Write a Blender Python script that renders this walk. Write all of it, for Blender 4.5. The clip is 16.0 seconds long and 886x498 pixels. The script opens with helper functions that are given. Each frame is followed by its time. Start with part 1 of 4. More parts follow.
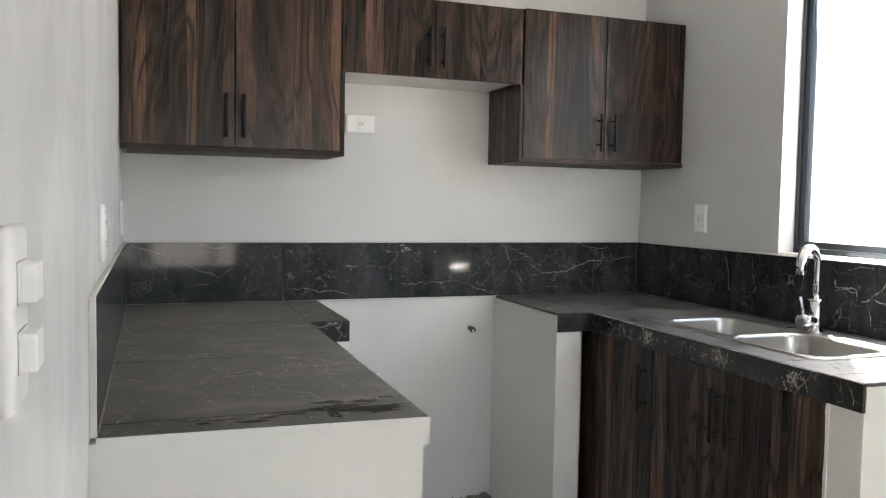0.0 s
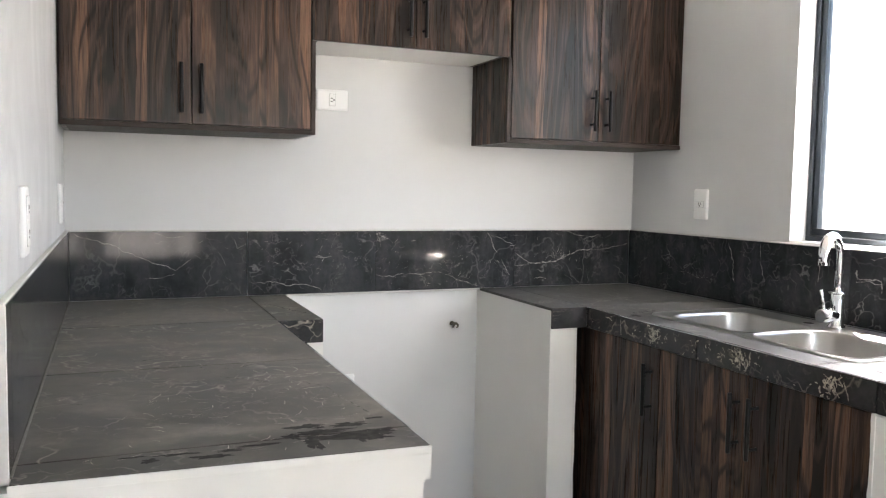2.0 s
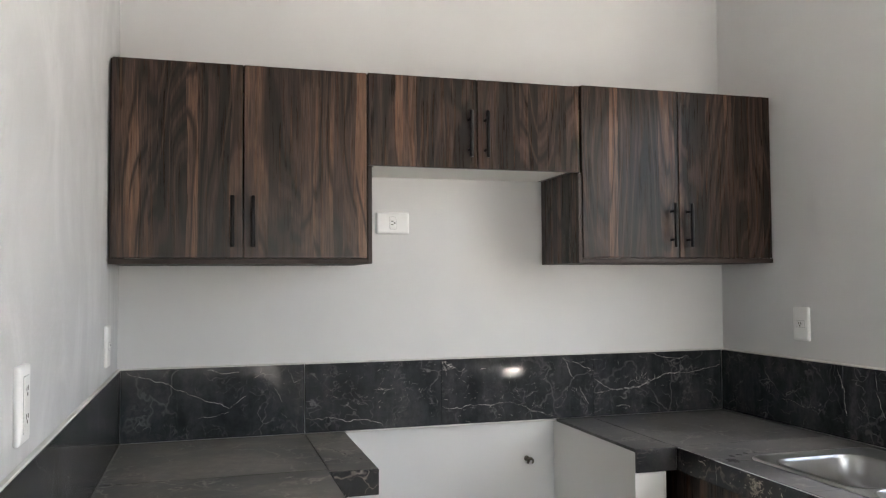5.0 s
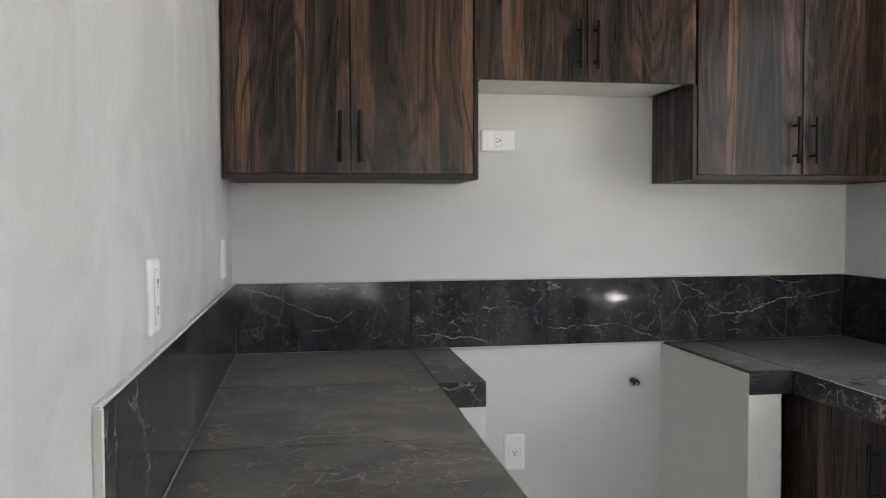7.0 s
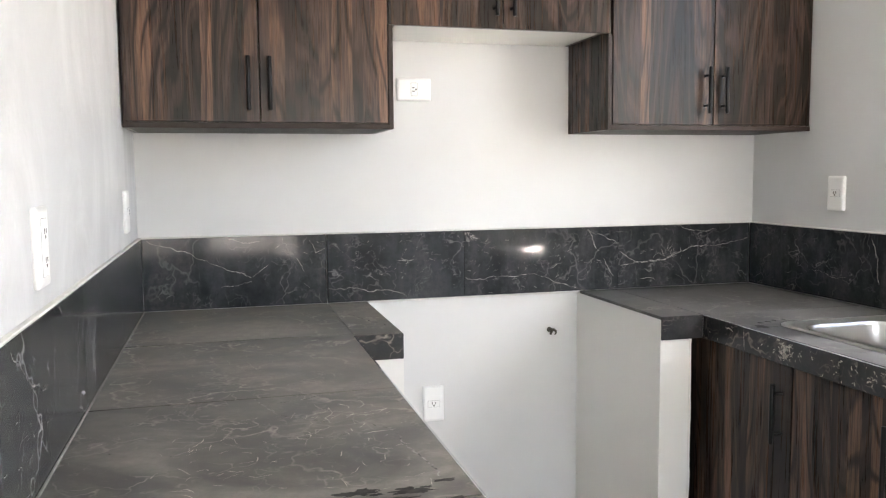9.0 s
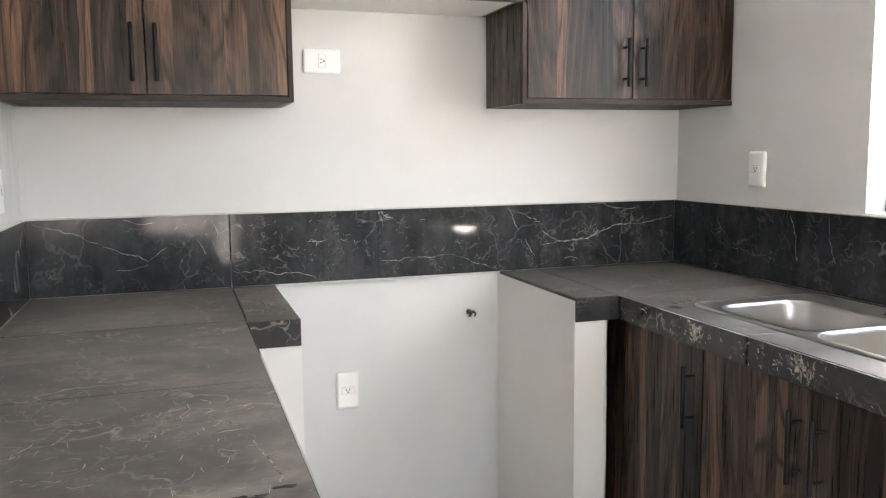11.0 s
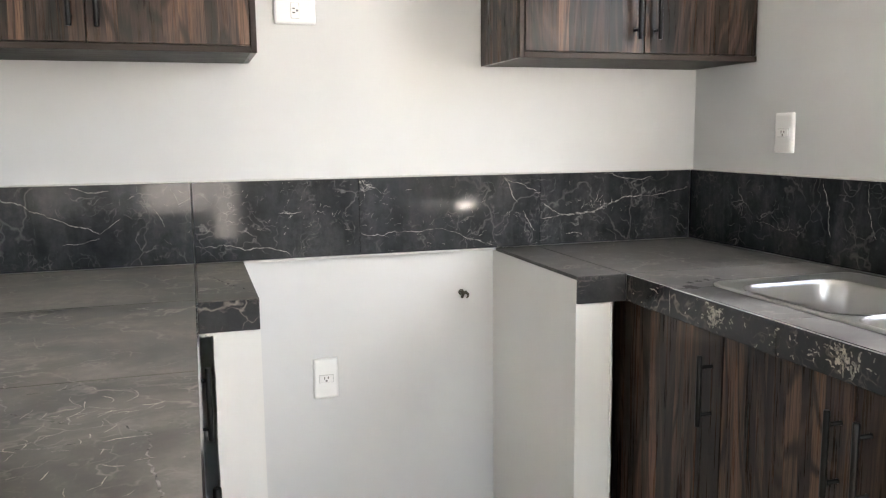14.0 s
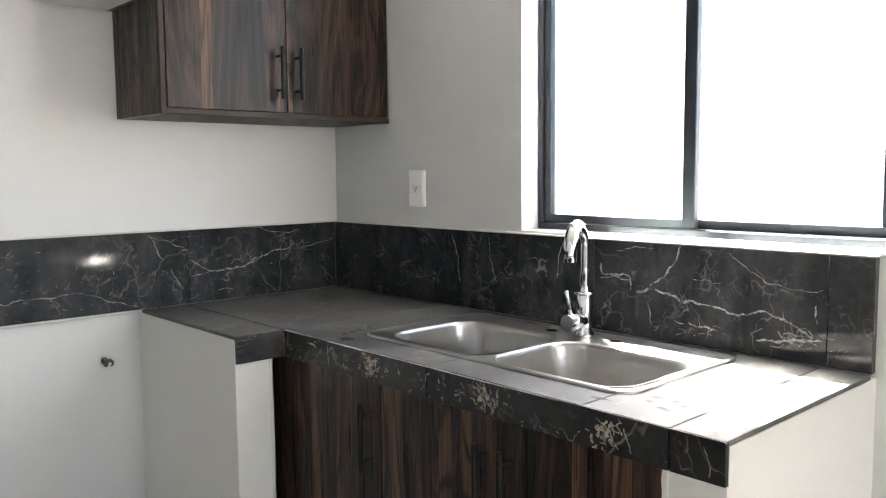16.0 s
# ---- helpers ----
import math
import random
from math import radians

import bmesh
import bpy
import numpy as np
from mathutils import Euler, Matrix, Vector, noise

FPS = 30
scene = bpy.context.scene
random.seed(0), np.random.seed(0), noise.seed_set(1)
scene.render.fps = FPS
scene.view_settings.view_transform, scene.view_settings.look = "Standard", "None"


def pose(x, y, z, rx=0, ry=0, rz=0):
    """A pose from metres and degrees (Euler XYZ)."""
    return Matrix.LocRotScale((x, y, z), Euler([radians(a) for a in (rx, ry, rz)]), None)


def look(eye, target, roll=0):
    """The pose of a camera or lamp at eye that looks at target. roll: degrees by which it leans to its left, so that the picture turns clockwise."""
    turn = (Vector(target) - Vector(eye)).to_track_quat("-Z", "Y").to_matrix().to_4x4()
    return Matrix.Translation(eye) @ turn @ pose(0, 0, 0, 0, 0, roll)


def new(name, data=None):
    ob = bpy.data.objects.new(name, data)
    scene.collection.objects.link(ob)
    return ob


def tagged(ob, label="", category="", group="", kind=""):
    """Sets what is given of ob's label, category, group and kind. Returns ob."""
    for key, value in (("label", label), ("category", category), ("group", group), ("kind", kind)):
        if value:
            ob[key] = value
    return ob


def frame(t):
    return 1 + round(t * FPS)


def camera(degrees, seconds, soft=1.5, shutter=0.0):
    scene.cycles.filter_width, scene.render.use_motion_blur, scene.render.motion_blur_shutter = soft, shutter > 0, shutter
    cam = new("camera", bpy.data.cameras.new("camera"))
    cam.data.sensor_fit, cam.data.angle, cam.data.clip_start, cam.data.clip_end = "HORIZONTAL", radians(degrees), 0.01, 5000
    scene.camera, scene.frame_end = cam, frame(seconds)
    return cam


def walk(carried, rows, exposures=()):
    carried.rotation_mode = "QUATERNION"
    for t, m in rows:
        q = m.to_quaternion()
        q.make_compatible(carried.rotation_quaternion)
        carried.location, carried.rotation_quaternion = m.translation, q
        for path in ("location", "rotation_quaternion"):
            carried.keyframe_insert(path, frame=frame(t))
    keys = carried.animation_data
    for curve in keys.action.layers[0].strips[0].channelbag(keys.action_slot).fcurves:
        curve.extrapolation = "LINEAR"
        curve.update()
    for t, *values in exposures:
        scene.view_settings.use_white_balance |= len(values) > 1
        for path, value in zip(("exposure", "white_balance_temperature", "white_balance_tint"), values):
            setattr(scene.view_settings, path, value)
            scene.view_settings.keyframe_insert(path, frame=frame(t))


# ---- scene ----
cam = camera(57.4, 16.0, soft=1.2)
PATH = [
    (0, (0.091, 0.146, 1.35), (0.77, 2.023, 1.234), 1.0),
    (0.5, (0.086, 0.176, 1.353), (0.752, 2.059, 1.242), 1.3),
    (1, (0.086, 0.261, 1.337), (0.777, 2.133, 1.205), 1.9),
    (1.5, (0.089, 0.373, 1.346), (0.873, 2.207, 1.203), 1.8),
    (2, (0.132, 0.446, 1.338), (0.893, 2.29, 1.192), 1.0),
    (2.5, (0.237, 0.528, 1.34), (0.858, 2.423, 1.183), 0.2),
    (3, (0.302, 0.586, 1.337), (0.859, 2.5, 1.171), -0.6),
    (3.5, (0.295, 0.612, 1.367), (0.865, 2.526, 1.251), -1.0),
    (4, (0.286, 0.611, 1.448), (0.871, 2.523, 1.481), -0.8),
    (4.2, (0.28, 0.611, 1.474), (0.872, 2.519, 1.555), -0.7),
    (6.3, (0.264, 0.647, 1.423), (0.676, 2.604, 1.448), -0.2),
    (6.5, (0.256, 0.65, 1.42), (0.637, 2.614, 1.405), -0.2),
    (7, (0.242, 0.657, 1.399), (0.575, 2.628, 1.32), -0.2),
    (7.5, (0.244, 0.666, 1.384), (0.574, 2.634, 1.258), -0.5),
    (8, (0.25, 0.676, 1.391), (0.634, 2.633, 1.24), -0.5),
    (8.5, (0.26, 0.691, 1.383), (0.721, 2.63, 1.219), -0.5),
    (9, (0.266, 0.691, 1.377), (0.785, 2.613, 1.192), -0.5),
    (9.5, (0.292, 0.685, 1.37), (0.879, 2.587, 1.169), -0.6),
    (9.7, (0.303, 0.686, 1.379), (0.928, 2.574, 1.167), -0.5),
    (11.8, (0.558, 0.863, 1.323), (1.159, 2.755, 1.078), -1.0),
    (12, (0.581, 0.894, 1.303), (1.167, 2.791, 1.057), -0.8),
    (12.5, (0.615, 0.977, 1.269), (1.167, 2.88, 1.002), -0.2),
    (13, (0.627, 1.02, 1.267), (1.175, 2.92, 0.969), -0.4),
    (13.5, (0.631, 1.037, 1.274), (1.192, 2.932, 0.97), -0.6),
    (14, (0.609, 1.006, 1.301), (1.193, 2.899, 1.023), -0.6),
    (14.5, (0.558, 0.97, 1.336), (1.284, 2.816, 1.081), -0.5),
    (15, (0.502, 1.009, 1.351), (1.519, 2.716, 1.127), -0.9),
    (15.5, (0.505, 1.017, 1.35), (1.71, 2.601, 1.147), -0.8),
    (16, (0.56, 1.011, 1.35), (1.907, 2.477, 1.162), -0.5),
]
EXPOSURES = [
    (0, 4.55, 6540, 11.0), (0.5, 4.56, 6550, 11.7), (1, 4.63, 6560, 12.3), (1.5, 4.81, 6570, 13.0),
    (2, 5.09, 6580, 14.0), (2.5, 5.19, 6590, 15.0), (3, 5.32, 6600, 16.0), (3.5, 5.37, 6592, 15.6),
    (4, 5.0, 6583, 15.2), (4.2, 4.93, 6580, 15.0), (6.3, 4.31, 6480, 10.0), (6.5, 4.31, 6480, 10.0),
    (7, 4.37, 6480, 10.0), (7.5, 4.59, 6480, 10.0), (8, 5.04, 6517, 11.3), (8.5, 5.32, 6553, 12.7),
    (9, 5.46, 6590, 14.0), (9.5, 5.72, 6597, 14.0), (9.7, 5.72, 6600, 14.0), (11.8, 5.14, 6760, 13.5),
    (12, 5.16, 6759, 13.5), (12.5, 5.3, 6757, 13.5), (13, 5.4, 6755, 13.5), (14, 5.4, 6750, 13.5),
    (14.5, 5.32, 6732, 13.1), (15, 5.06, 6595, 12.8), (15.5, 4.93, 6578, 12.4), (16, 4.91, 6560, 12.0),
]
walk(cam, [(t, look(eye, target, roll)) for t, eye, target, roll in PATH], EXPOSURES)

# ---- light ----
SUN_DIR = Vector((-0.47, -0.622, -1.0)).normalized()
world = bpy.data.worlds.new("sky_world")
scene.world = world
world.use_nodes = True
wn = world.node_tree.nodes
sky = wn.new("ShaderNodeTexSky")
sky.sky_type = 'NISHITA'
sky.sun_disc = False
sky.sun_elevation = math.asin(-SUN_DIR.z)
sky.sun_rotation = math.atan2(-SUN_DIR.x, -SUN_DIR.y)
sky.air_density = 1.0
sky.dust_density = 2.0
world.node_tree.links.new(sky.outputs[0], wn["Background"].inputs[0])
wn["Background"].inputs[1].default_value = 0.04

sun_data = bpy.data.lights.new("sun", 'SUN')
sun_data.energy = 5.0
sun_data.angle = radians(0.53)
sun_data.color = (1.0, 0.945, 0.87)
sun = new("sun", sun_data)
sun.matrix_world = look((6, 8, 9), Vector((6, 8, 9)) + SUN_DIR)


def window_light(name, place, target, width, height, power, colour):
    data = bpy.data.lights.new(name, 'AREA')
    data.shape = 'RECTANGLE'
    data.size, data.size_y = width, height
    data.energy = power
    data.color = colour
    ob = new(name, data)
    ob.matrix_world = look(place, target)
    return ob


# daylight of the sky in the kitchen window and two rear openings
window_light("kitchen_window_light", (2.50, 2.10, 1.755), (1.0, 2.10, 1.455), 0.98, 1.13, 0.19, (0.95, 0.985, 1.0))
window_light("rear_window_light", (0.44, -3.38, 1.36), (0.44, 0.0, 1.14), 0.66, 1.70, 0.022, (1.0, 0.965, 0.90))
window_light("rear_door_light", (0.95, -3.38, 1.19), (0.95, 0.0, 0.97), 0.21, 2.04, 0.013, (1.0, 0.965, 0.90))
# fill lamp in an added, unseen opening, to brighten back wall and cooker gap
window_light("rear_fill_light", (1.72, -3.38, 1.55), (1.66, 0.0, 1.1), 0.92, 1.14, 1.10, (1.0, 0.965, 0.90))

# ---- materials ----


def material(name):
    m = bpy.data.materials.new(name)
    m.use_nodes = True
    return m, m.node_tree.nodes, m.node_tree.links, m.node_tree.nodes["Principled BSDF"]


def coords(n, l, scale=(1, 1, 1), shift_random=False):
    tc = n.new("ShaderNodeTexCoord")
    mp = n.new("ShaderNodeMapping")
    mp.inputs["Scale"].default_value = scale
    l.new(tc.outputs["Object"], mp.inputs["Vector"])
    if shift_random:
        oi = n.new("ShaderNodeObjectInfo")
        mu = n.new("ShaderNodeMath")
        mu.operation = 'MULTIPLY'
        mu.inputs[1].default_value = 37.0
        cx = n.new("ShaderNodeCombineXYZ")
        l.new(oi.outputs["Random"], mu.inputs[0])
        for i in range(3):
            l.new(mu.outputs[0], cx.inputs[i])
        l.new(cx.outputs[0], mp.inputs["Location"])
    return mp.outputs[0]


def noise_tex(n, l, vec, scale, detail=4.0, rough=0.55, distortion=0.0):
    t = n.new("ShaderNodeTexNoise")
    t.inputs["Scale"].default_value = scale
    t.inputs["Detail"].default_value = detail
    t.inputs["Roughness"].default_value = rough
    t.inputs["Distortion"].default_value = distortion
    l.new(vec, t.inputs["Vector"])
    return t


def ramp(n, l, src, stops):
    r = n.new("ShaderNodeValToRGB")
    e = r.color_ramp.elements
    while len(e) < len(stops):
        e.new(0.5)
    for el, (p, c) in zip(e, stops):
        el.position = p
        el.color = (c, c, c, 1) if isinstance(c, (int, float)) else (*c, 1)
    l.new(src, r.inputs[0])
    return r.outputs[0]


def mixc(n, l, fac, a, b, blend='MIX'):
    m = n.new("ShaderNodeMix")
    m.data_type = 'RGBA'
    m.blend_type = blend
    for sock, v in ((m.inputs[0], fac), (m.inputs[6], a), (m.inputs[7], b)):
        if isinstance(v, (int, float)):
            sock.default_value = v
        elif isinstance(v, tuple):
            sock.default_value = (*v, 1)
        else:
            l.new(v, sock)
    return m.outputs[2]


def math_node(n, l, op, a, b=None):
    m = n.new("ShaderNodeMath")
    m.operation = op
    for i, v in enumerate((a, b)):
        if v is None:
            continue
        if isinstance(v, (int, float)):
            m.inputs[i].default_value = v
        else:
            l.new(v, m.inputs[i])
    return m.outputs[0]


def bump(n, l, b, height, strength, distance=0.002):
    bp = n.new("ShaderNodeBump")
    bp.inputs["Strength"].default_value = strength
    bp.inputs["Distance"].default_value = distance
    l.new(height, bp.inputs["Height"])
    l.new(bp.outputs[0], b.inputs["Normal"])


def paint_material(name, colour, rough=0.6, streak=False):
    m, n, l, b = material(name)
    v = coords(n, l)
    big = noise_tex(n, l, v, 1.3, 3)
    fine = noise_tex(n, l, v, 60, 6, 0.65)
    dark = tuple(c * (0.91 if streak else 0.94) for c in colour)
    col = mixc(n, l, ramp(n, l, big.outputs[0], [(0.35, 0.0), (0.68, 1.0)]), colour, dark)
    if streak:
        vs = coords(n, l, (1, 2.2, 1.5))
        st = noise_tex(n, l, vs, 1.6, 7, 0.62, 0.8)
        col = mixc(n, l, ramp(n, l, st.outputs[0], [(0.42, 0.0), (0.62, 0.8)]), col, tuple(min(0.88, c * 1.13) for c in colour))
        vb = coords(n, l, (1, 60, 22))
        blot = noise_tex(n, l, vb, 1.5, 4, 0.7)
        patch = noise_tex(n, l, v, 2.6, 3, 0.6)
        spots = math_node(n, l, 'MULTIPLY', ramp(n, l, blot.outputs[0], [(0.64, 0.0), (0.70, 0.7)]), ramp(n, l, patch.outputs[0], [(0.5, 0.0), (0.62, 1.0)]))
        col = mixc(n, l, spots, col, (0.86, 0.86, 0.86))
        l.new(ramp(n, l, st.outputs[0], [(0.3, rough), (0.7, rough * 0.75)]), b.inputs["Roughness"])
    else:
        l.new(ramp(n, l, big.outputs[0], [(0.3, rough * 0.9), (0.7, min(1.0, rough * 1.1))]), b.inputs["Roughness"])
    l.new(col, b.inputs["Base Color"])
    if streak:
        mixed = math_node(n, l, 'ADD', math_node(n, l, 'MULTIPLY', st.outputs[0], 1.5), math_node(n, l, 'MULTIPLY', fine.outputs[0], 0.5))
        bump(n, l, b, mixed, 0.45, 0.006)
    else:
        bump(n, l, b, fine.outputs[0], 0.22, 0.0015)
    return m


def stone_material(name, base, cloud, vein, rough, dust=0.0, dust_colour=(0.235, 0.219, 0.197), long_share=0.5, short_share=1.0, smear_sheen=0.0):
    """Black marble-look porcelain with thin broken pale veins; dust lies on the level tops."""
    m, n, l, b = material(name)
    v = coords(n, l, shift_random=True)
    warp = noise_tex(n, l, v, 3.0, 4, 0.6)
    wv = n.new("ShaderNodeVectorMath")
    wv.operation = 'MULTIPLY_ADD'
    l.new(warp.outputs[1], wv.inputs[0])
    wv.inputs[1].default_value = (0.55, 0.55, 0.55)
    l.new(v, wv.inputs[2])
    fine_w = noise_tex(n, l, v, 22.0, 3, 0.6)
    wv2 = n.new("ShaderNodeVectorMath")
    wv2.operation = 'MULTIPLY_ADD'
    l.new(fine_w.outputs[1], wv2.inputs[0])
    wv2.inputs[1].default_value = (0.05, 0.05, 0.05)
    l.new(wv.outputs[0], wv2.inputs[2])

    def cracks(scale, lo, hi):
        vo = n.new("ShaderNodeTexVoronoi")
        vo.feature = 'DISTANCE_TO_EDGE'
        vo.inputs["Scale"].default_value = scale
        l.new(wv2.outputs[0], vo.inputs["Vector"])
        return ramp(n, l, vo.outputs["Distance"], [(lo, 1.0), (hi, 0.0)])
    long_veins = cracks(2.3, 0.001, 0.016)
    short_veins = cracks(8.0, 0.002, 0.030)
    breaks = noise_tex(n, l, v, 5.0, 4, 0.6)
    breaks2 = noise_tex(n, l, v, 9.0, 4, 0.6)
    lv = math_node(n, l, 'MULTIPLY', long_veins, ramp(n, l, breaks.outputs[0], [(0.44, 0.0), (0.62, 1.0)]))
    sv = math_node(n, l, 'MULTIPLY', short_veins, ramp(n, l, breaks2.outputs[0], [(0.50, 0.0), (0.70, 0.62)]))
    lv = math_node(n, l, 'MULTIPLY', lv, long_share)
    sv = math_node(n, l, 'MULTIPLY', sv, short_share)
    tiny = math_node(n, l, 'MULTIPLY', cracks(21.0, 0.004, 0.060), ramp(n, l, noise_tex(n, l, v, 14.0, 5, 0.65).outputs[0], [(0.52, 0.0), (0.70, 0.34)]))
    veins = math_node(n, l, 'MAXIMUM', math_node(n, l, 'MAXIMUM', lv, sv), tiny)
    clouds = noise_tex(n, l, v, 11.0, 8, 0.72)
    col = mixc(n, l, ramp(n, l, clouds.outputs[0], [(0.38, 0.0), (0.72, 1.0)]), base, cloud)
    speck = noise_tex(n, l, v, 120.0, 4, 0.7)
    col = mixc(n, l, ramp(n, l, speck.outputs[0], [(0.60, 0.0), (0.78, 0.35)]), col, cloud)
    col = mixc(n, l, veins, col, vein)
    rough_out = ramp(n, l, clouds.outputs[0], [(0.3, rough * 0.85), (0.75, rough * 1.25)])
    # pale upright streaks: dust smears and reflections, both put into the colour
    if smear_sheen > 0:
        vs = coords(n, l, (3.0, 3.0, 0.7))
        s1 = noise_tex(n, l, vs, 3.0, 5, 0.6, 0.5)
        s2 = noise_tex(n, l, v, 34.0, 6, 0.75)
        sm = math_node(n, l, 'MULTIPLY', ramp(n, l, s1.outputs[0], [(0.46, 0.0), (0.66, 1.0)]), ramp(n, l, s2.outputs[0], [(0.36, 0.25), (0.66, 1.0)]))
        col = mixc(n, l, math_node(n, l, 'MULTIPLY', sm, smear_sheen), col, (0.16, 0.16, 0.16))
    if dust > 0:
        vd = coords(n, l)
        d1 = noise_tex(n, l, coords(n, l, (1.0, 1.5, 1.0)), 2.3, 4, 0.50, 1.6)
        d2 = noise_tex(n, l, vd, 26.0, 8, 0.72)
        dm = math_node(n, l, 'MULTIPLY', ramp(n, l, d1.outputs[0], [(0.36, 0.22), (0.60, 1.0)]), ramp(n, l, d2.outputs[0], [(0.30, 0.52), (0.66, 1.0)]))
        dm = math_node(n, l, 'MULTIPLY', dm, dust)
        col = mixc(n, l, dm, col, dust_colour)
        rough_out = math_node(n, l, 'ADD', rough_out, math_node(n, l, 'MULTIPLY', dm, 0.40))
    l.new(col, b.inputs["Base Color"])
    l.new(rough_out, b.inputs["Roughness"])
    b.inputs["Specular IOR Level"].default_value = 0.16 if dust > 0.45 else 0.32
    bump(n, l, b, speck.outputs[0], 0.04, 0.0006)
    return m


def wood_material(name):
    """Dark walnut laminate: upright strips of different tone, nested cathedral rings, fine fibre and pores."""
    m, n, l, b = material(name)
    base = coords(n, l, shift_random=True)
    sep = n.new("ShaderNodeSeparateXYZ")
    l.new(base, sep.inputs[0])
    wob = noise_tex(n, l, coords(n, l, (1.0, 1.0, 0.35), shift_random=True), 7.0, 3.0, 0.5)
    across = math_node(n, l, 'ADD', math_node(n, l, 'ADD', sep.outputs[0], sep.outputs[1]), math_node(n, l, 'MULTIPLY', wob.outputs[0], 0.035))
    strips = n.new("ShaderNodeTexVoronoi")
    strips.voronoi_dimensions = '1D'
    strips.inputs["Scale"].default_value = 29.0
    l.new(across, strips.inputs["W"])
    pick = n.new("ShaderNodeSeparateColor")
    l.new(strips.outputs["Color"], pick.inputs[0])
    v = coords(n, l, (1.0, 1.0, 0.17), shift_random=True)
    apart = n.new("ShaderNodeVectorMath")
    apart.operation = 'MULTIPLY_ADD'
    l.new(strips.outputs["Color"], apart.inputs[0])
    apart.inputs[1].default_value = (0.03, 0.03, 0.03)
    l.new(v, apart.inputs[2])
    field = noise_tex(n, l, apart.outputs[0], 5.2, 1.5, 0.38, 0.12)
    fibre = noise_tex(n, l, coords(n, l, (1.0, 1.0, 0.035), shift_random=True), 95.0, 6.0, 0.68, 0.15)
    turns = math_node(n, l, 'ADD', math_node(n, l, 'MULTIPLY', field.outputs[0], 84.0), math_node(n, l, 'MULTIPLY', fibre.outputs[0], 1.6))
    rings = math_node(n, l, 'MULTIPLY_ADD', math_node(n, l, 'SINE', turns), 0.5)
    rings.node.inputs[2].default_value = 0.5
    bands = noise_tex(n, l, coords(n, l, (1.0, 1.0, 0.06), shift_random=True), 14.0, 7.0, 0.64, 0.15)
    pores = noise_tex(n, l, coords(n, l, (1.0, 1.0, 0.022), shift_random=True), 420.0, 3.0, 0.6)
    level = math_node(n, l, 'ADD', math_node(n, l, 'MULTIPLY', bands.outputs[0], 0.68), math_node(n, l, 'MULTIPLY', pick.outputs[0], 0.32))
    tone = ramp(n, l, level, [(0.34, (0.014, 0.0098, 0.0080)), (0.46, (0.030, 0.0200, 0.0158)), (0.56, (0.050, 0.0315, 0.0240)), (0.68, (0.150, 0.084, 0.055))])
    dark = (0.010, 0.008, 0.007)
    col = mixc(n, l, ramp(n, l, rings, [(0.0, 0.80), (0.07, 0.50), (0.24, 0.0)]), tone, dark)
    col = mixc(n, l, ramp(n, l, rings, [(0.80, 0.0), (1.0, 0.20)]), col, (0.150, 0.092, 0.066))
    col = mixc(n, l, ramp(n, l, fibre.outputs[0], [(0.34, 0.62), (0.50, 0.0)]), col, dark)
    col = mixc(n, l, ramp(n, l, fibre.outputs[0], [(0.58, 0.0), (0.76, 0.40)]), col, (0.200, 0.120, 0.082))
    col = mixc(n, l, ramp(n, l, pores.outputs[0], [(0.36, 0.55), (0.50, 0.0)]), col, (0.010, 0.008, 0.007))
    l.new(col, b.inputs["Base Color"])
    l.new(ramp(n, l, fibre.outputs[0], [(0.3, 0.32), (0.7, 0.25)]), b.inputs["Roughness"])
    b.inputs["Specular IOR Level"].default_value = 0.19
    bump(n, l, b, pores.outputs[0], 0.06, 0.0005)
    return m


def plain_material(name, colour, rough, metal=0.0, grain=0.0, grain_scale=(60, 60, 60)):
    m, n, l, b = material(name)
    b.inputs["Metallic"].default_value = metal
    v = coords(n, l, grain_scale)
    t = noise_tex(n, l, v, 1.0, 4, 0.6)
    col = mixc(n, l, ramp(n, l, t.outputs[0], [(0.35, 0.0), (0.7, 1.0)]), colour, tuple(c * (1 - 0.35 * grain) for c in colour))
    l.new(col, b.inputs["Base Color"])
    l.new(ramp(n, l, t.outputs[0], [(0.3, rough * (1 - 0.4 * grain)), (0.7, min(1, rough * (1 + 0.4 * grain)))]), b.inputs["Roughness"])
    return m


WALL = paint_material("off_white_wall_paint", (0.625, 0.625, 0.622), 0.62)
LEFT = paint_material("trowelled_white_plaster", (0.57, 0.575, 0.582), 0.46, streak=True)
CEIL = paint_material("white_ceiling_paint", (0.80, 0.80, 0.78), 0.8)
MASONRY = paint_material("painted_masonry", (0.72, 0.71, 0.68), 0.7)
SPLASH = stone_material("polished_black_stone", (0.017, 0.018, 0.020), (0.034, 0.036, 0.039), (0.24, 0.235, 0.23), 0.075, long_share=0.25, smear_sheen=0.22)
# stronger streaks for the left upstand, smears and painted reflections together
SHEEN_SMEARED = stone_material("sheen_smeared_black_stone", (0.019, 0.020, 0.022), (0.042, 0.044, 0.047), (0.30, 0.295, 0.29), 0.15, long_share=0.9, short_share=1.6, smear_sheen=0.60)
TOP = stone_material("dusty_black_stone", (0.020, 0.020, 0.020), (0.055, 0.053, 0.050), (0.42, 0.38, 0.33), 0.34, dust=0.90, long_share=0.65, short_share=1.0)
TOP_WIPED = stone_material("wiped_black_stone", (0.018, 0.018, 0.019), (0.050, 0.049, 0.049), (0.34, 0.31, 0.28), 0.36, dust=0.62, dust_colour=(0.205, 0.200, 0.194), long_share=0.4, short_share=0.8)
